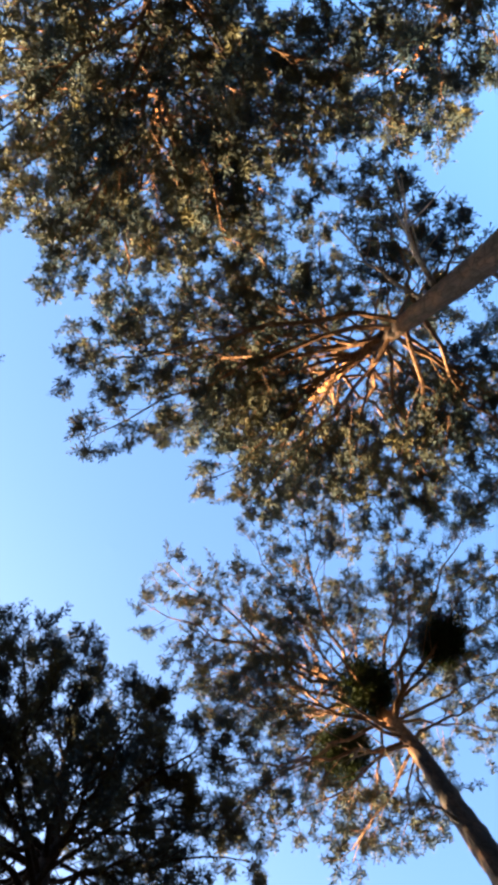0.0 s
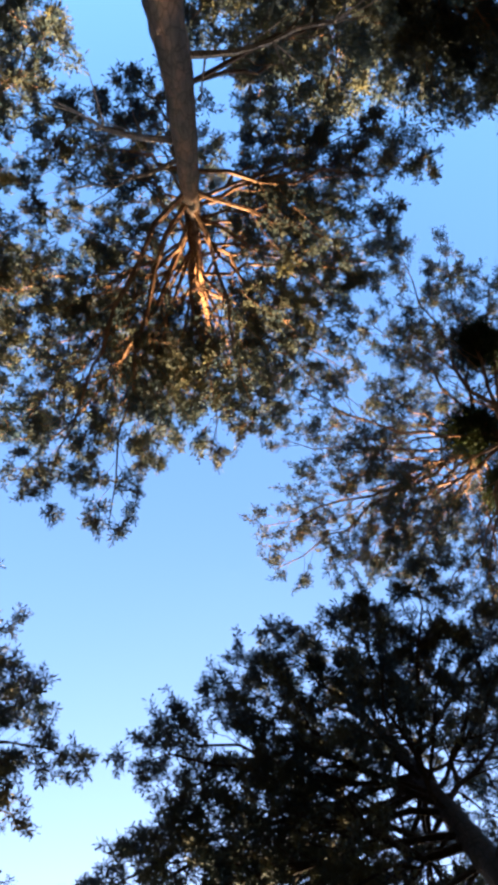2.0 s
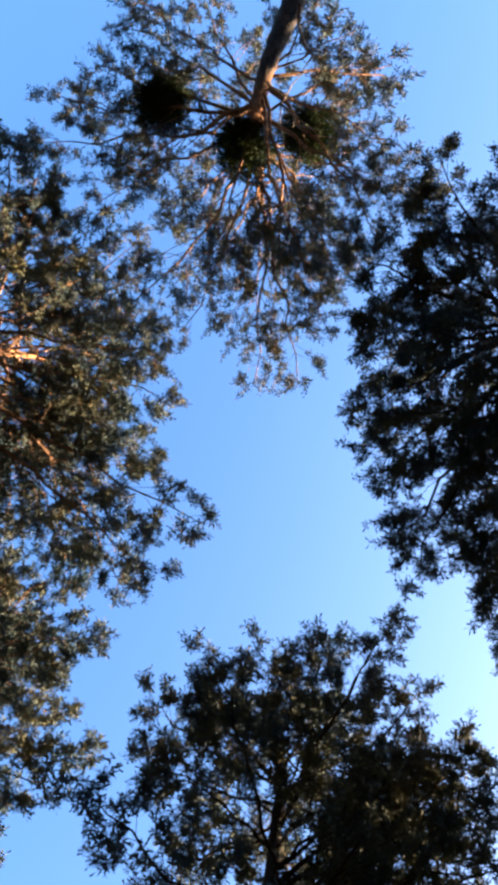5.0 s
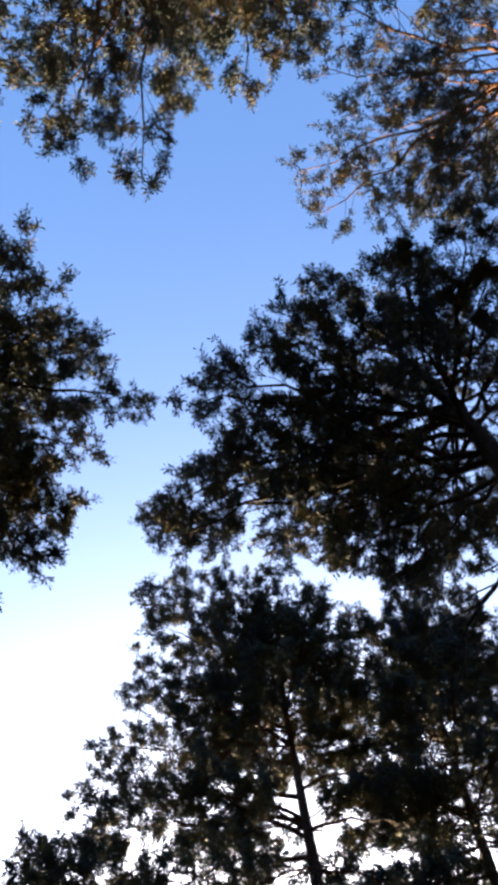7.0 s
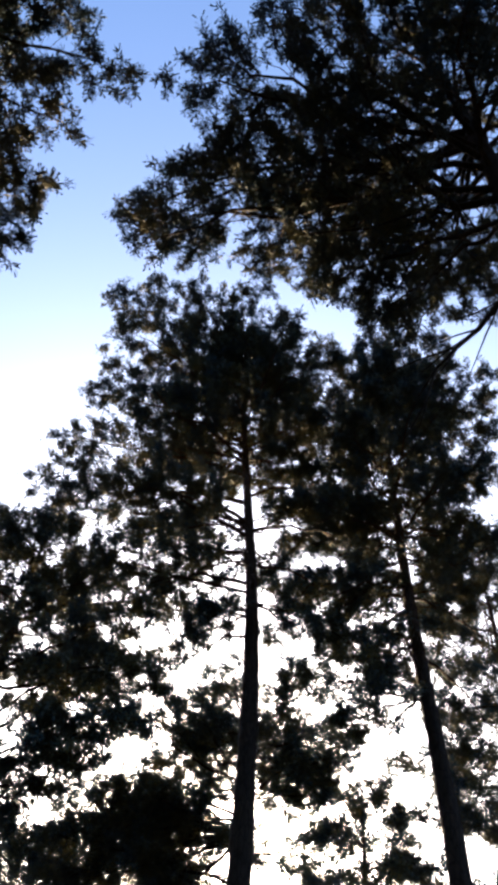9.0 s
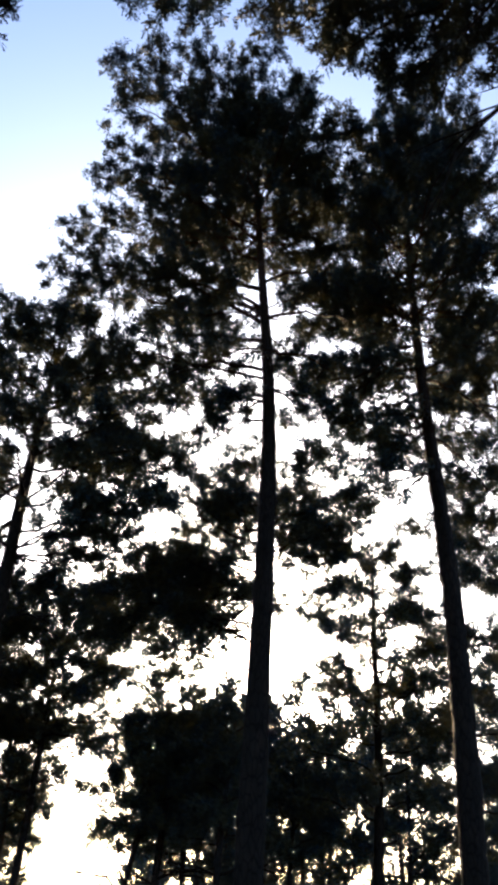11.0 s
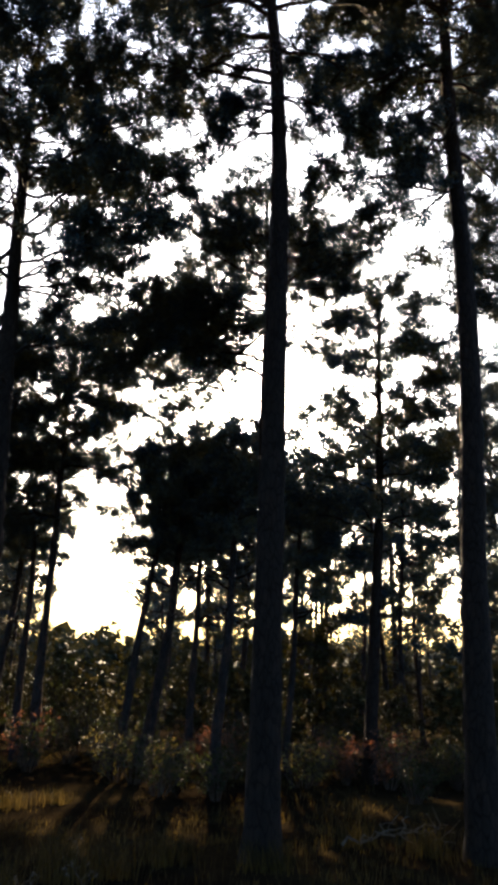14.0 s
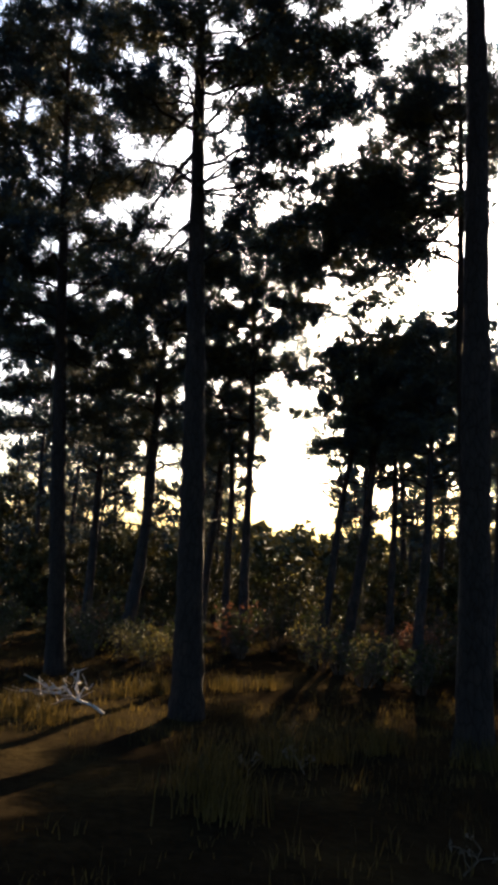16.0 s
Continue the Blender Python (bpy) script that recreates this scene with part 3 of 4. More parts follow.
FAR_SIDE = [(12.3, 3.6, 10.8, 12.4), (11.8, 4.2, 11.4, 11.9), (10.0, 3.6, 10.7, 10.1), (9.6, 4.1, 11.2, 9.7), (14.8, 3.7, 11.5, 14.9), (15.2, 4.4, 10.6, 15.3), (16.8, 4.0, 10.1, 16.9), (17.9, 4.5, 9.8, 18.0), (18.3, 3.0, 10.0, 18.3), (18.0, 2.3, 10.4, 18.0)]
DROOPING = [(12.6, 0.3, 10.7, 11.5), (12.1, 0.6, 11.3, 11.1), (10.8, 0.9, 10.8, 9.8), (10.3, 1.5, 11.2, 9.5), (8.9, 1.9, 10.6, 8.2), (8.4, 2.1, 11.0, 7.7), (9.5, 1.2, 11.3, 8.7), (11.7, 1.8, 11.5, 10.9), (10.1, 0.5, 10.7, 9.1), (10.4, 2.4, 11.2, 9.8)]
near_pine(2.95, 11.0, [
    (14.8, 1.4, 9.1, 15.3), (15.4, 2.2, 8.9, 15.8), (15.6, 3.2, 8.9, 16.2), (14.8, 4.2, 8.9, 15.3), (14.6, 5.2, 9.1, 15.2), (13.9, 5.3, 10.2, 14.3), (13.8, 1.0, 10.4, 14.2), (14.2, 1.7, 11.6, 14.5), (11.4, 0.8, 10.7, 11.8), (11.2, 1.1, 11.4, 11.5), (12.4, 4.8, 10.6, 12.8), (11.4, 4.9, 11.3, 11.8), (11.0, 4.1, 11.6, 11.3), (11.4, 1.8, 10.5, 11.7), (9.8, 0.6, 11.4, 10.2), (8.3, 1.0, 10.6, 8.6), (7.6, 0.5, 10.6, 7.6), (7.6, 1.3, 10.6, 6.7), (8.1, 2.1, 11.3, 8.3), (9.8, 4.3, 11.2, 10.1), (14.0, 2.8, 9.3, 14.3), (14.6, 3.8, 9.9, 14.8), (13.5, 2.0, 9.6, 13.8), (8.6, 3.3, 10.4, 8.8), (10.7, 4.2, 11.6, 10.9)] + DROOPING + FAR_SIDE,
    height=18.8, r0=0.215, crown_from=13.2, reach=2.8, extra=36, line=[(-3, 2.95, 11), (1.7, 2.97, 11), (4.8, 3.15, 11), (7.5, 2.98, 11), (11.1, 2.88, 11), (17, 2.95, 11)], crook=0.05, seed=22, dead=6, bare_limbs=[(9.5, 1.6, 10.8, 8.0), (10.3, 1.2, 11.0, 8.9), (8.8, 1.9, 10.6, 7.2), (9.8, 4.2, 10.8, 8.6), (8.5, 3.9, 11.0, 7.2), (11.0, 1.4, 10.6, 10.2), (7.8, 2.2, 10.9, 6.6)], style=dict(TALL, gap=0.105, bare=0.1),
    dark=True, label="slender pine with drooping dead lower boughs")
near_pine(-3.85, 11.0, [
    (9.8, -4.5, 9.7, 10.1), (10.3, -4.3, 11.3, 11.5), (10.3, -5.7, 11.0, 11.4), (9.2, -3.2, 10.4, 9.5), (9.6, -2.8, 11.6, 10.0), (7.5, -1.6, 9.7, 8.2), (8.6, -0.7, 11.5, 9.4), (7.3, -1.2, 10.7, 7.9), (6.5, -1.4, 10.4, 7.1), (7.9, -2.5, 11.6, 8.3), (5.6, -1.7, 9.7, 6.1), (7.7, -3.1, 11.3, 7.9), (9.5, -3.4, 12.3, 9.8), (8.6, -3.8, 10.4, 8.8), (8.8, -6.5, 11.6, 9.3), (6.6, -5.6, 9.7, 7.0), (7.0, -5.8, 11.3, 7.3), (5.6, -2.2, 10.8, 6.0), (6.0, -1.5, 10.4, 6.5), (7.8, -3.0, 11.6, 8.1), (6.4, -1.8, 9.7, 7.0), (5.6, -3.1, 11.3, 5.7), (5.6, -3.7, 12.3, 5.6), (7.1, -4.9, 10.4, 7.3), (7.7, -4.0, 11.6, 7.8), (5.6, -2.3, 9.7, 6.0)],
    height=12.9, r0=0.215, crown_from=9.4, reach=1.9, extra=24, line=[(-3, -3.85, 11), (2.3, -4.05, 11), (7.1, -4.3, 11), (12, -4.4, 11)], crook=0.05, seed=23, dead=5, dead_reach=1.2, bare_limbs=[(6.3, -5.1, 10.6, 4.5), (5.9, -5.0, 10.8, 5.2), (5.1, -4.9, 10.7, 4.1), (4.8, -4.8, 10.9, 4.1), (4.4, -3.2, 10.8, 4.4), (5.5, -3.3, 11.2, 5.4), (7.0, -5.2, 11.0, 5.7)], style=dict(TALL, gap=0.125),
    dark=True, label="stout pine with forked dead lower branches")
near_pine(2.5, 18.0, [(6.4, 1.3, 18, 7.7), (6.0, 4.6, 18, 7.1), (5.4, 1.9, 17.8, 6.0), (4.4, 4.6, 18, 5.1), (7.4, 2.7, 18, 9.2), (5.0, 3.9, 17.6, 6.2)],
          height=12.0, r0=0.16, crown_from=5.4, reach=2.4, extra=36, line=[(-3, 2.5, 18), (3.8, 2.86, 18), (9, 2.9, 18)], seed=24, style=MIDDLE, dark=True, label="slim pine with sparse lower boughs")


def lobe(seed, count, cx, cy, cz, rx, ry, rz):
    """Leading limbs whose tips fill a rounded lobe of a crown."""
    rng = np.random.default_rng(seed)
    p = unit(rng.normal(size=(count, 3))) * rng.uniform(0.35, 1, (count, 1)) ** 0.5 * [rx, ry, rz] + [cx, cy, cz]
    return [(max(z - 0.1 - 0.1 * abs(x), 6.3 + 0.1 * z), x, y, z) for x, y, z in p.tolist()]


near_pine(0.0, 15.0, [
    (8.7, -1.9, 14.0, 8.9), (8.9, -1.3, 15.2, 10.1), (8.9, -0.6, 16.1, 11.0), (8.9, 0.9, 14.5, 9.5), (8.9, 1.8, 15.5, 9.7), (7.9, 2.2, 13.9, 8.2), (8.1, 1.9, 15.2, 8.3), (8.9, 1.0, 16.1, 9.0), (8.5, -1.2, 14.5, 8.6), (8.4, -2.1, 15.5, 8.6), (7.1, -2.4, 13.9, 7.3), (7.3, -3.4, 15.2, 7.7), (6.7, -4.1, 16.0, 7.2), (6.0, -2.8, 14.5, 6.3), (6.7, -2.0, 15.5, 7.0), (6.7, -1.1, 13.9, 6.9), (8.0, -0.8, 15.2, 8.1), (6.1, -1.6, 16.0, 6.3), (5.1, -2.2, 14.5, 5.3), (5.7, -3.2, 15.5, 6.0), (8.6, 0.1, 13.9, 8.7), (7.0, -2.5, 15.2, 7.3)] + lobe(71, 17, -2.7, 15.3, 6.4, 2.3, 1.2, 2.0) + lobe(72, 8, 1.4, 15.2, 8.6, 0.9, 0.8, 0.9) + lobe(73, 6, -1.2, 15.2, 9.2, 0.9, 0.8, 0.8),
          height=12.4, r0=0.12, crown_from=8.6, reach=2.4, extra=26, seed=25, style=dict(MIDDLE, gap=0.125, tip=0.32, twig=0.11, shoot=1.05, count=19, needle=0.085, width=0.027, along=0.09, puff=0.045), dark=True, label="bushy dark pine before the sun")
near_pine(-7.35, 13.5, [(4.6, -9.7, 13.4, 4.8), (6.6, -6.8, 13.2, 7.1), (9.0, -10.0, 13.3, 10.6), (9.4, -9.0, 13.2, 11.2), (8.6, -7.4, 13.2, 10.0)],
          height=13.6, r0=0.17, crown_from=6.2, reach=2.8, extra=38, line=[(-3, -7.3, 13.5), (5.8, -7.95, 13.5), (11, -8.2, 13.4)], seed=26, style=dict(MIDDLE, gap=0.15), dark=True, label="dark pine with ragged crown")
near_pine(-10.4, 14.6, [(7.0, -9.0, 14.2, 8.0), (6.0, -9.2, 14.0, 6.4)],
          height=14.0, r0=0.17, crown_from=5.6, reach=2.6, extra=40, seed=28, style=dict(MIDDLE, gap=0.16), dark=True, label="dark pine crowding the edge of the wood")
near_pine(5.6, 14.5, [(8.5, 4.4, 14.2, 9.5), (7.0, 4.6, 14.4, 7.0)],
          height=16.5, r0=0.16, crown_from=6.6, reach=3.2, extra=56, seed=27, style=dict(MIDDLE, gap=0.2), dark=True, label="pine with dark narrow crown")
THICK = dict(MIDDLE, gap=0.12, tip=0.3, twig=0.1, shoot=0.9, count=20, needle=0.092, width=0.029, along=0.095, puff=0.05)
for px, py, ph, pr, lean_x, cf, wide, many, sd in (
        (-3.3, 19.0, 7.5, 0.12, 0.7, 4.9, 1.5, 30, 31), (-2.7, 19.5, 7.8, 0.15, 1.0, 5.0, 1.5, 30, 32), (-1.6, 20.0, 7.6, 0.11, 0.2, 4.6, 1.4, 28, 33), (-0.9, 17.5, 7.5, 0.13, 0.1, 4.8, 1.3, 26, 40),
        (-5.05, 18.5, 10.3, 0.13, 0.1, 6.6, 2.6, 46, 35), (-5.7, 19.3, 7.4, 0.11, -0.1, 4.9, 1.5, 28, 36), (-6.6, 20.0, 7.6, 0.12, 0.0, 4.6, 1.3, 22, 42),
        (0.75, 19.0, 6.6, 0.1, 0.0, 4.0, 1.2, 26, 37), (-8.0, 18.0, 9.6, 0.17, 0.7, 4.4, 2.5, 40, 34), (-9.4, 18.6, 9.4, 0.13, 0.2, 4.8, 2.2, 34, 43), (-10.8, 16.0, 9.0, 0.12, 0.0, 4.5, 2.6, 28, 39),
        (6.2, 20.0, 9.6, 0.12, 0.2, 4.0, 2.2, 24, 41), (4.6, 24.0, 9.0, 0.11, 0.1, 3.6, 2.2, 24, 38)):
    pine(px, py, gz(px, py), ph, pr, cf, wide, extra=many, lean=(lean_x, 0), seed=sd, style=dict(THICK, gap=0.14) if px < -7 or px > 4 else THICK, dead=4, top_share=0.6, split=False, label="thin young pine with small dark crown")

# ---- the wood further off ----
rng = np.random.default_rng(5)
models = [pine(-14 - 3 * k, 30 + 2 * k, gz(-14 - 3 * k, 30 + 2 * k), 10.0 + k, 0.13, 4.2 - 0.4 * k, 2.1, extra=18, lean=(0.3 * k - 0.4, 0.1), seed=50 + k, style=FAR, dead=5, split=False, label="distant pine of the darkening wood") for k in range(4)]
for k in range(80):
    # from 62 on: unseen pines added beside and behind the viewer against skylight
    az, d = (rng.uniform(-48, 34) if k < 62 else rng.uniform(40, 305)), 24 + 50 * rng.uniform() ** 0.8
    if -15.5 < az < -8.0 or (az < -20 and k % 3 == 0):
        continue
    a = radians(az)
    grown = rng.uniform(0.6, 0.95)
    if -8.5 < az < 9.0 and d < 46:
        d, grown = d + 24, grown * 1.35
    px, py = d * math.sin(a), d * math.cos(a)
    copy_thing(models[k % 4], pose(px, py, gz(px, py), rng.uniform(-3, 3), rng.uniform(-3, 3), rng.uniform(0, 360)) @ Matrix.Scale(grown, 4))
for k, (az, d) in enumerate(((-6.5, 53), (0.5, 54), (4.5, 51), (12.0, 29), (-18, 30))):
    px, py = d * math.sin(radians(az)), d * math.cos(radians(az))
    copy_thing(models[k % 4], pose(px, py, gz(px, py), 0, rng.uniform(-3, 3), 57 * k) @ Matrix.Scale(rng.uniform(0.65, 0.85) * (1.4 if d > 40 else 1.0), 4))
high = pine(-2.0, 31.0, gz(-2.0, 31.0), 12.0, 0.14, 6.9, 2.1, extra=16, lean=(0.3, 0), seed=58, style=FAR, dead=6, split=False, label="slender far pine with high dark crown")
for k, (az, d) in enumerate(((-6.6, 32.5), (-1.0, 33), (1.2, 30.5), (5.4, 31), (10.2, 31), (3.2, 32), (7.8, 32.5))):
    px, py = d * math.sin(radians(az)), d * math.cos(radians(az))
    copy_thing(high, pose(px, py, gz(px, py), 0, rng.uniform(-2, 2), 73 * k) @ Matrix.Scale(0.84 if k > 4 else rng.uniform(0.92, 1.05), 4))
for k, (px, py) in enumerate(((0.4, 25.0), (2.2, 27.5), (4.4, 26.0), (6.6, 25.0), (9.0, 27.0), (-1.0, 28.5), (-10.5, 25.0), (-13.5, 23.0))):
    copy_thing(models[k % 4], pose(px, py, gz(px, py), 0, rng.uniform(-3, 3), 91 * k) @ Matrix.Scale(rng.uniform(0.75, 0.95), 4))
copy_thing(high, pose(-3.2, 26.5, gz(-3.2, 26.5), 0, 2, 40) @ Matrix.Scale(0.72, 4))
low = [pine(-16 - 3 * k, 26 + 2 * k, gz(-16 - 3 * k, 26 + 2 * k), 4.2, 0.06, 0.3, 1.7, extra=16, seed=60 + k, style=LOW, dead=0, split=False, label="bushy young pine of the undergrowth") for k in range(2)]
for k in range(80):
    a, d = radians(rng.uniform(-48, 34)), 22 + 26 * rng.uniform()
    px, py = d * math.sin(a), d * math.cos(a)
    copy_thing(low[k % 2], pose(px, py, gz(px, py), 0, 0, rng.uniform(0, 360)) @ Matrix.Scale(rng.uniform(0.3, 0.42) if -17 < math.degrees(a) < -8 else rng.uniform(0.35, 0.75), 4))


for k in range(22):
    px, py = -15 + 25 * (k + rng.uniform(0, 0.9)) / 22, rng.uniform(20.5, 26.5)
    copy_thing(low[k % 2], pose(px, py, gz(px, py), 0, 0, rng.uniform(0, 360)) @ Matrix.Scale(rng.uniform(0.34, 0.52), 4))


def far_wood(name, near, deep, count, a0, a1, seed, label):
    """A belt of distant trees too small to tell apart: ragged crowns of coarse clumps on thin stems."""
    rng = np.random.default_rng(seed)
    a, d = np.radians(rng.uniform(a0, a1, count)), near + deep * rng.uniform(size=count)
    x, y = d * np.sin(a), d * np.cos(a)
    foot = np.c_[x, y, ground_z(x, y)]
    h = rng.uniform(3.0, 6.0, count)
    n = 55
    s = rng.uniform(0.15, 1, (count, n, 1))
    rad = 1.7 * (1.08 - s) ** 0.6 * rng.uniform(0.3, 1, (count, n, 1))
    b = rng.uniform(0, 6.28, (count, n, 1))
    at = foot[:, None] + np.concatenate([np.cos(b) * rad, np.sin(b) * rad, s * h[:, None, None]], -1)
    c = at.reshape(-1, 1, 3) + rng.normal(size=(count * n, 3, 3)) * 0.42
    v = c.reshape(-1, 3)
    tagged(new(name, tri_mesh(name, v, np.arange(len(v)).reshape(-1, 3), YOUNG_NEEDLES)), label, "woodland", kind="stuff")


far_wood("far_wood", 75, 130, 1500, -60, 45, 7, "distant dark pine wood on the rise")
# out-of-view belt, added to hold back skylight from behind
far_wood("far_wood", 60, 90, 700, 45, 300, 8, "unseen pine wood added behind to cut skylight")

# ---- mistletoe in the leaning pine ----
def mistletoe(x, y, h, r, seed):
    """A round evergreen clump: forking twigs from one point, closely leaved."""
    rng = np.random.default_rng(seed)
    n = 650
    way = unit(rng.normal(size=(n, 3)))
    end = way * r * rng.uniform(0.45, 1.0, (n, 1)) * np.array([1, 1, 0.85])
    twigs = Soup()
    for k in range(0, n, 3):
        twigs.tube(np.array([end[k] * 0.05, end[k] * 0.5 + rng.normal(size=3) * 0.03, end[k]]), [0.008, 0.005, 0.003], 3, False)
    v, f = tufts(rng, end, way, 12, 0.09, 0.02, 0.1)
    ob = new("mistletoe_clump")
    tagged(ob, "round dark mistletoe clump grown into pine boughs", "mistletoe", "mistletoe clumps")
    tagged(part("twigs", twigs.mesh("twigs", TWIG_BARK), ob), kind="stuff")
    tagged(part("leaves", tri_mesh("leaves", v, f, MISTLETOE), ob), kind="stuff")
    ob.matrix_basis = pose(1.3 * x, 1.3 * y, 1.3 * h + 1.65) @ Matrix.Scale(1.3, 4)


for k, (mx_, my_, mh, mr_) in enumerate(((4.03, -3.3, 11.0, 0.42), (3.84, -1.92, 11.0, 0.5), (4.29, -1.08, 11.0, 0.44))):
    mistletoe(mx_, my_, mh, mr_, 70 + k)


# ---- on the forest floor ----
def shrub(x, y, height, width, leaf, label, seed, count=900, size=0.05):
    rng = np.random.default_rng(seed)
    ob = new("shrub")
    tagged(ob, label, "shrub", "shrubs at the edge of the glade")
    wood, spots = Soup(), []
    for k in range(14):
        a, r = rng.uniform(0, 6.28), width * rng.uniform(0.2, 1)
        tip = np.array([math.sin(a) * r, math.cos(a) * r, height * rng.uniform(0.6, 1.05)])
        c = curve(np.array([0.15 * tip[0], 0.15 * tip[1], -0.05]), tip, UP * 0.1, rng, 6, 0.03)
        wood.tube(c, np.linspace(0.012, 0.003, 6), 4, False)
        for i in (2, 3, 4, 5):
            for q in range(3):
                e = c[i] + rng.normal(size=3) * np.array([1, 1, 0.7]) * width * 0.22
                wood.tube(np.array([c[i], e]), [0.005, 0.002], 3, False)
                spots.append((c[i], e))
    pick = rng.integers(0, len(spots), count)
    base = np.array([spots[i][0] + (spots[i][1] - spots[i][0]) * rng.uniform(0.3, 1.1) for i in pick]) + rng.normal(size=(count, 3)) * 0.03
    way, side = unit(rng.normal(size=(count, 3))), None
    side = unit(np.cross(way, rng.normal(size=(count, 3))))
    ln = size * rng.uniform(0.6, 1.3, (count, 1))
    v = np.stack([base, base + way * ln * 0.5 + side * ln * 0.3, base + way * ln, base + way * ln * 0.5 - side * ln * 0.3], 1).reshape(-1, 3)
    i = np.arange(count)[:, None] * 4
    f = np.concatenate([i + [[0, 1, 2]], i + [[0, 2, 3]]])
    tagged(part("branching", wood.mesh("branching", TWIG_BARK), ob), kind="stuff")
    tagged(part("leaves", tri_mesh("leaves", v, f, leaf), ob), kind="stuff")
    ob.matrix_basis = pose(x, y, gz(x, y))


RED, YEL, DRK = "reddened leafy shrub catching low sunlight", "yellowing leafy shrub lit by low sun", "leafy shrub with shade put into its leaf colour"
for k, (sx, sy, sh_, sw, leaf, lab) in enumerate((
        (-0.4, 19.4, 1.1, 0.6, RED_LEAF, RED), (-1.0, 18.6, 1.0, 0.6, RED_LEAF, RED), (-1.75, 17.3, 0.75, 0.6, YELLOW_LEAF, YEL),
        (1.4, 18.6, 0.95, 0.7, YELLOW_LEAF, YEL), (2.0, 17.6, 0.8, 0.6, RED_LEAF, RED), (3.5, 18.8, 1.1, 0.7, YELLOW_LEAF, YEL), (4.5, 18.2, 0.9, 0.7, YELLOW_LEAF, YEL), (5.4, 19.0, 0.9, 0.8, SHADED_LEAF, DRK),
        (-3.9, 20.0, 1.8, 0.9, YELLOW_LEAF, YEL), (-4.6, 21.0, 2.4, 1.1, SHADED_LEAF, DRK), (-2.9, 21.5, 2.0, 1.1, SHADED_LEAF, DRK), (-6.2, 15.2, 0.7, 0.5, YELLOW_LEAF, YEL), (-8.4, 17.0, 1.0, 0.8, SHADED_LEAF, DRK),
        (-7.0, 16.6, 0.8, 0.6, SHADED_LEAF, DRK), (0.4, 21.0, 1.6, 0.9, SHADED_LEAF, DRK), (2.6, 21.5, 1.5, 1.0, SHADED_LEAF, DRK), (6.6, 21.0, 1.4, 1.0, SHADED_LEAF, DRK))):
    shrub(sx, sy, sh_, sw, leaf, lab, 80 + k)
rng = np.random.default_rng(12)
for k in range(34):
    sx, sy = -12 + 19.5 * (k + rng.uniform(0, 1)) / 34, rng.uniform(14.6, 19.5)
    leaf, lab = ((SHADED_LEAF, DRK), (YELLOW_LEAF, YEL), (SHADED_LEAF, DRK), (SHADED_LEAF, DRK), (RED_LEAF, RED), (SHADED_LEAF, DRK), (SHADED_LEAF, DRK))[k % 7]
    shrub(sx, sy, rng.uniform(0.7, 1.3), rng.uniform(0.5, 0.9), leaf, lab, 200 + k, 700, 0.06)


def dead_bough(x, y, turn, length, seed, label, wood):
    """A fallen, bleached bough with forking twigs, lying on the ground."""
    rng = np.random.default_rng(seed)
    s = Soup()
    c = curve(np.array([-length / 2, 0, 0.05]), np.array([length / 2, 0, 0.1]), UP * 0.25 + np.array([0, 0.2, 0]), rng, 10, 0.05)
    s.tube(c, np.linspace(0.022, 0.008, 10), 6)
    ob = new("fallen_bough", s.mesh("fallen_bough", wood))
    tagged(ob, label, "branch")
    for i in range(2, 10):
        for q in range(2):
            d = unit(np.array([rng.uniform(0.2, 1), rng.normal() * 0.8, rng.uniform(-0.15, 0.5)]))
            e = c[i] + d * rng.uniform(0.2, 0.5)
            e[2] = max(e[2], 0.01)
            k = curve(c[i], e, UP * 0.06, rng, 5, 0.03)
            side = Soup()
            side.tube(k, np.linspace(0.014, 0.004, 5), 4)
            e2 = k[3] + unit(rng.normal(size=3) + d) * 0.25
            e2[2] = max(e2[2], 0.01)
            side.tube(np.array([k[3], e2]), [0.007, 0.003], 3)
            part("side_branch", side.mesh("side_branch", wood), ob)
    ob.matrix_basis = pose(x, y, gz(x, y), 0, 0, turn)


dead_bough(-5.35, 10.3, 160, 1.3, 101, "pale fallen bough lying in the grass", DEAD_WOOD)
dead_bough(1.8, 11.6, 10, 1.3, 102, "withered brown fallen bough among dry stalks", STALK)


def grass_mesh(rng, xy, tall, width):
    """Bent blades, three triangles each."""
    n = len(xy)
    z = ground_z(xy[:, 0], xy[:, 1])
    a = rng.uniform(0, 6.28, n)
    side = np.c_[np.cos(a), np.sin(a), np.zeros(n)]
    b = rng.uniform(0, 6.28, n)
    bow = np.c_[np.cos(b), np.sin(b), np.zeros(n)] * rng.uniform(0.1, 0.6, (n, 1))
    root = np.c_[xy, z - 0.01]
    h = tall[:, None]
    mid = root + UP * h * 0.55 + bow * h * 0.3
    tip = root + UP * h * 0.95 + bow * h
    w = side * width
    v = np.stack([root - w, root + w, mid - w * 0.7, mid + w * 0.7, tip], 1).reshape(-1, 3)
    i = np.arange(n)[:, None] * 5
    return v, np.concatenate([i + [[0, 1, 3]], i + [[0, 3, 2]], i + [[2, 3, 4]]])


rng = np.random.default_rng(9)
cx = np.c_[rng.uniform(-15, 9, 5200), rng.uniform(2.2, 22, 5200)]
keep = np.sin(cx[:, 0] * 0.8 + 1) + np.sin(cx[:, 1] * 0.7) + rng.normal(size=5200) * 0.8 > -0.4
cx = cx[keep]
xy = np.repeat(cx, 12, axis=0) + rng.normal(size=(len(cx) * 12, 2)) * 0.12
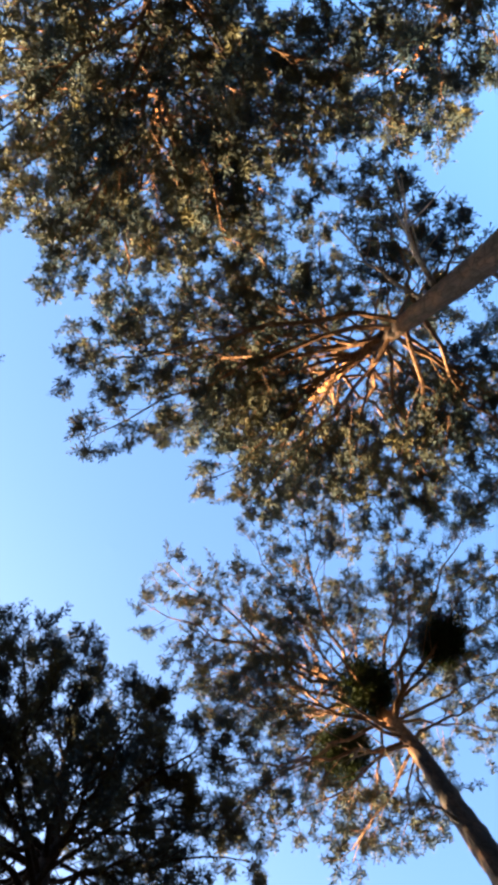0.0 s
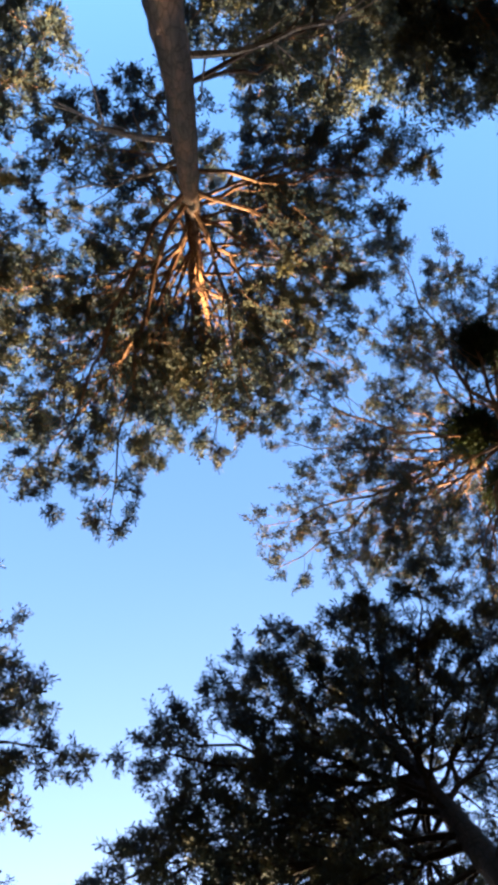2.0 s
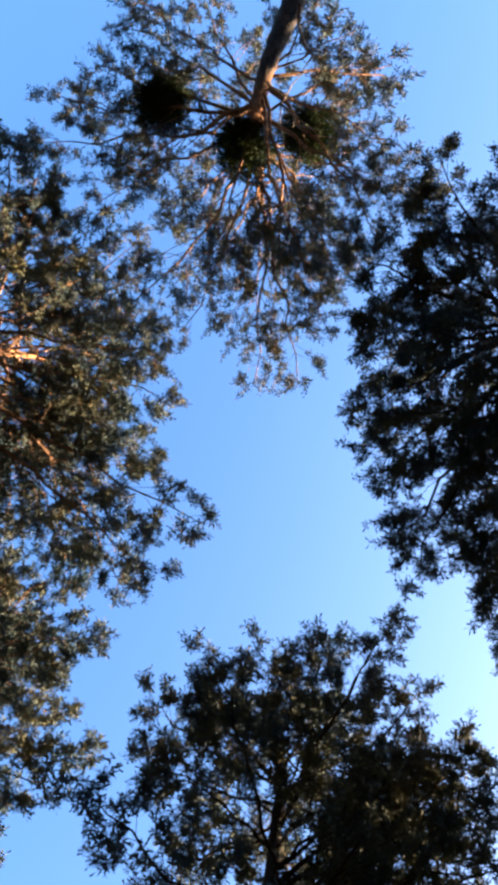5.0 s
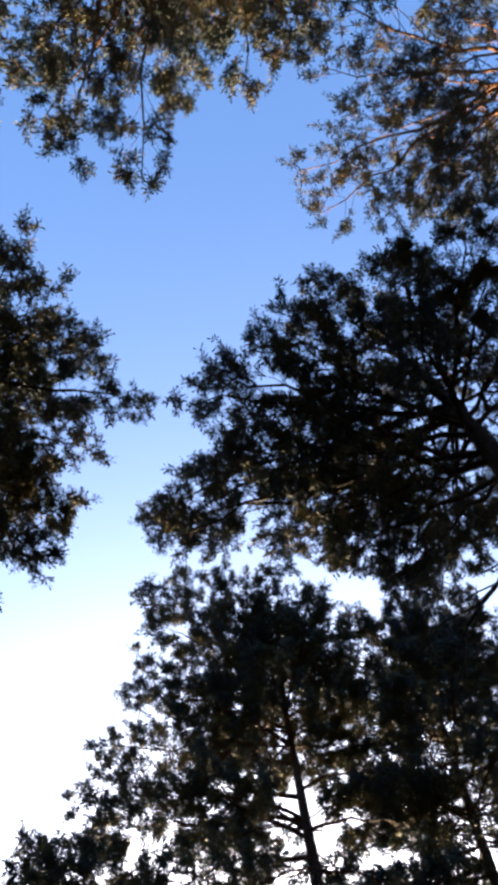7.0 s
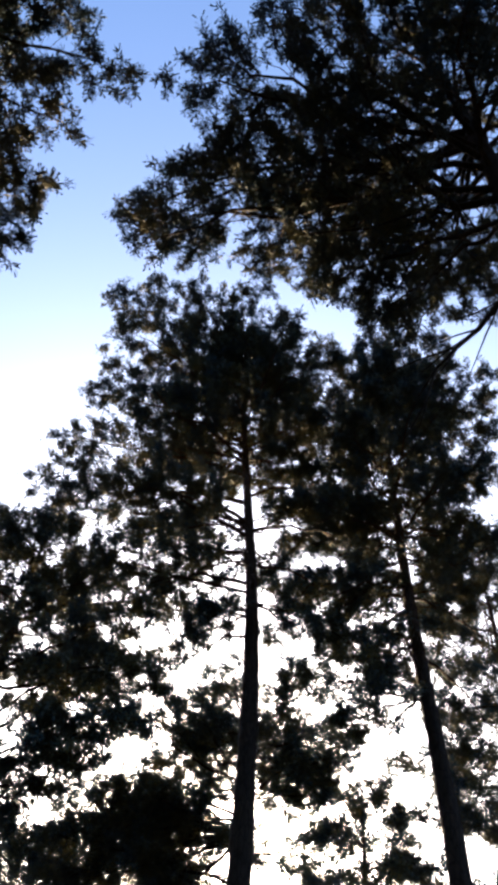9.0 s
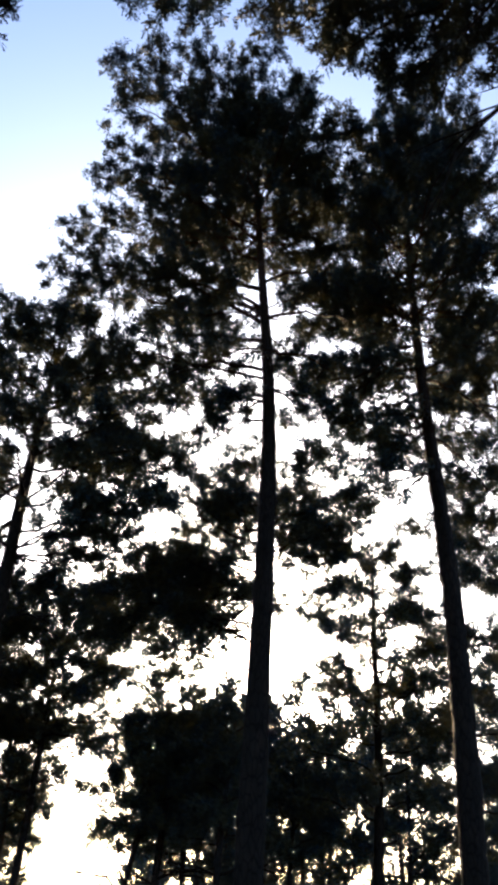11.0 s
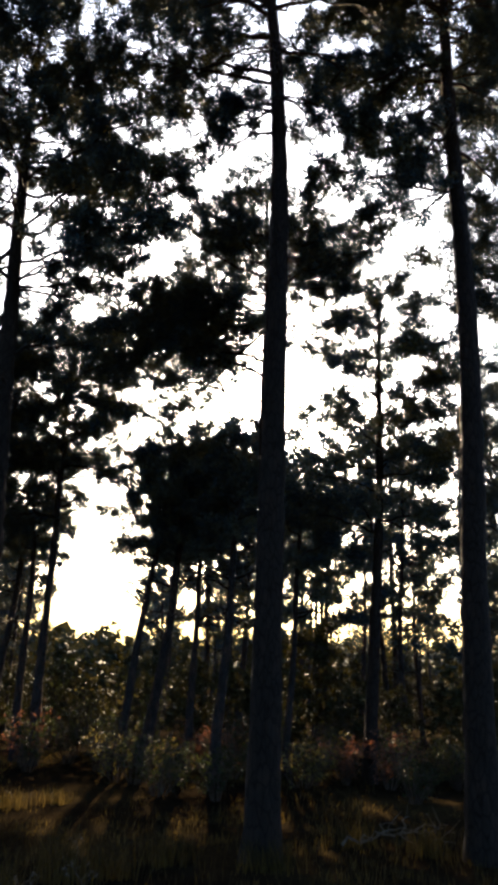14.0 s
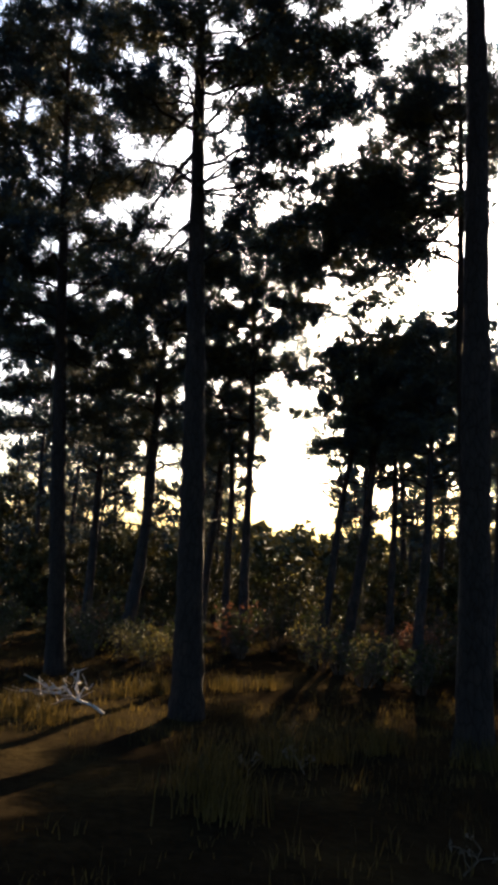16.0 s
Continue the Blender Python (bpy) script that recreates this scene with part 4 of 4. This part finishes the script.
tall = np.repeat(rng.uniform(0.05, 0.2, len(cx)), 12) * rng.uniform(0.6, 1.2, len(xy))
tagged(new("grass", tri_mesh("grass", *grass_mesh(rng, xy, tall, 0.004), GRASS)), "thin dry yellow grass in tufts on the forest floor", "grass", kind="stuff")


def dry_clump(x, y, height, seed, label):
    rng = np.random.default_rng(seed)
    n = 160
    xy = rng.normal(size=(n, 2)) * 0.16
    v, f = grass_mesh(rng, xy + [x, y], height * rng.uniform(0.4, 1.1, n), 0.006)
    ob = new("grass_clump", tri_mesh("grass_clump", v - [x, y, gz(x, y)], f, GRASS))
    tagged(ob, label, "grass", "clumps of dry grass")
    ob.matrix_basis = pose(x, y, gz(x, y))


for k, (gx_, gy_, gh) in enumerate(((-2.05, 8.9, 0.6), (-1.6, 9.4, 0.4), (-2.5, 7.9, 0.45), (-1.1, 10.2, 0.45), (-2.3, 6.8, 0.5), (-1.9, 6.1, 0.5), (0.1, 10.0, 0.4), (2.3, 11.2, 0.5), (1.4, 12.0, 0.5), (-5.0, 12.8, 0.35), (-4.6, 13.2, 0.35), (-5.4, 12.4, 0.4), (-5.6, 9.5, 0.45), (-6.0, 9.8, 0.4), (-5.2, 9.3, 0.4), (-4.0, 13.6, 0.35), (-3.4, 14.0, 0.3))):
    dry_clump(gx_, gy_, gh, 120 + k, "tall clump of dry yellow grass")


def dry_stalk(x, y, height, seed):
    """A dead forb: one bare stem with a few crooked side stems and withered leaves."""
    rng = np.random.default_rng(seed)
    s = Soup()
    c = curve(np.array([0, 0, -0.03]), np.array([rng.normal() * 0.08, rng.normal() * 0.08, height]), np.array([0.04, 0.02, 0]), rng, 7, 0.012)
    s.tube(c, np.linspace(0.007, 0.003, 7), 5)
    for i in (2, 3, 4, 5, 6):
        e = c[i] + unit(rng.normal(size=3) * np.array([1, 1, 0.4]) + UP * 0.5) * rng.uniform(0.1, 0.22)
        s.tube(curve(c[i], e, UP * 0.03, rng, 4, 0.008), np.linspace(0.004, 0.002, 4), 4)
        for q in range(3):
            w = unit(rng.normal(size=3)) * 0.05
            s.add(np.array([e, e + w, e + w * 0.5 + unit(rng.normal(size=3)) * 0.025]), np.array([[0, 1, 2]]))
    ob = new("dry_stalk", s.mesh("dry_stalk", STALK))
    tagged(ob, "withered pale stalk standing in dry grass", "dead plant", "withered stalks")
    ob.matrix_basis = pose(x, y, gz(x, y))


for k, (gx_, gy_, gh) in enumerate(((-1.98, 9.1, 0.42), (-1.7, 8.4, 0.25), (-2.2, 8.0, 0.2), (-0.2, 5.8, 0.16), (0.4, 6.0, 0.2))):
    dry_stalk(gx_, gy_, gh, 150 + k)
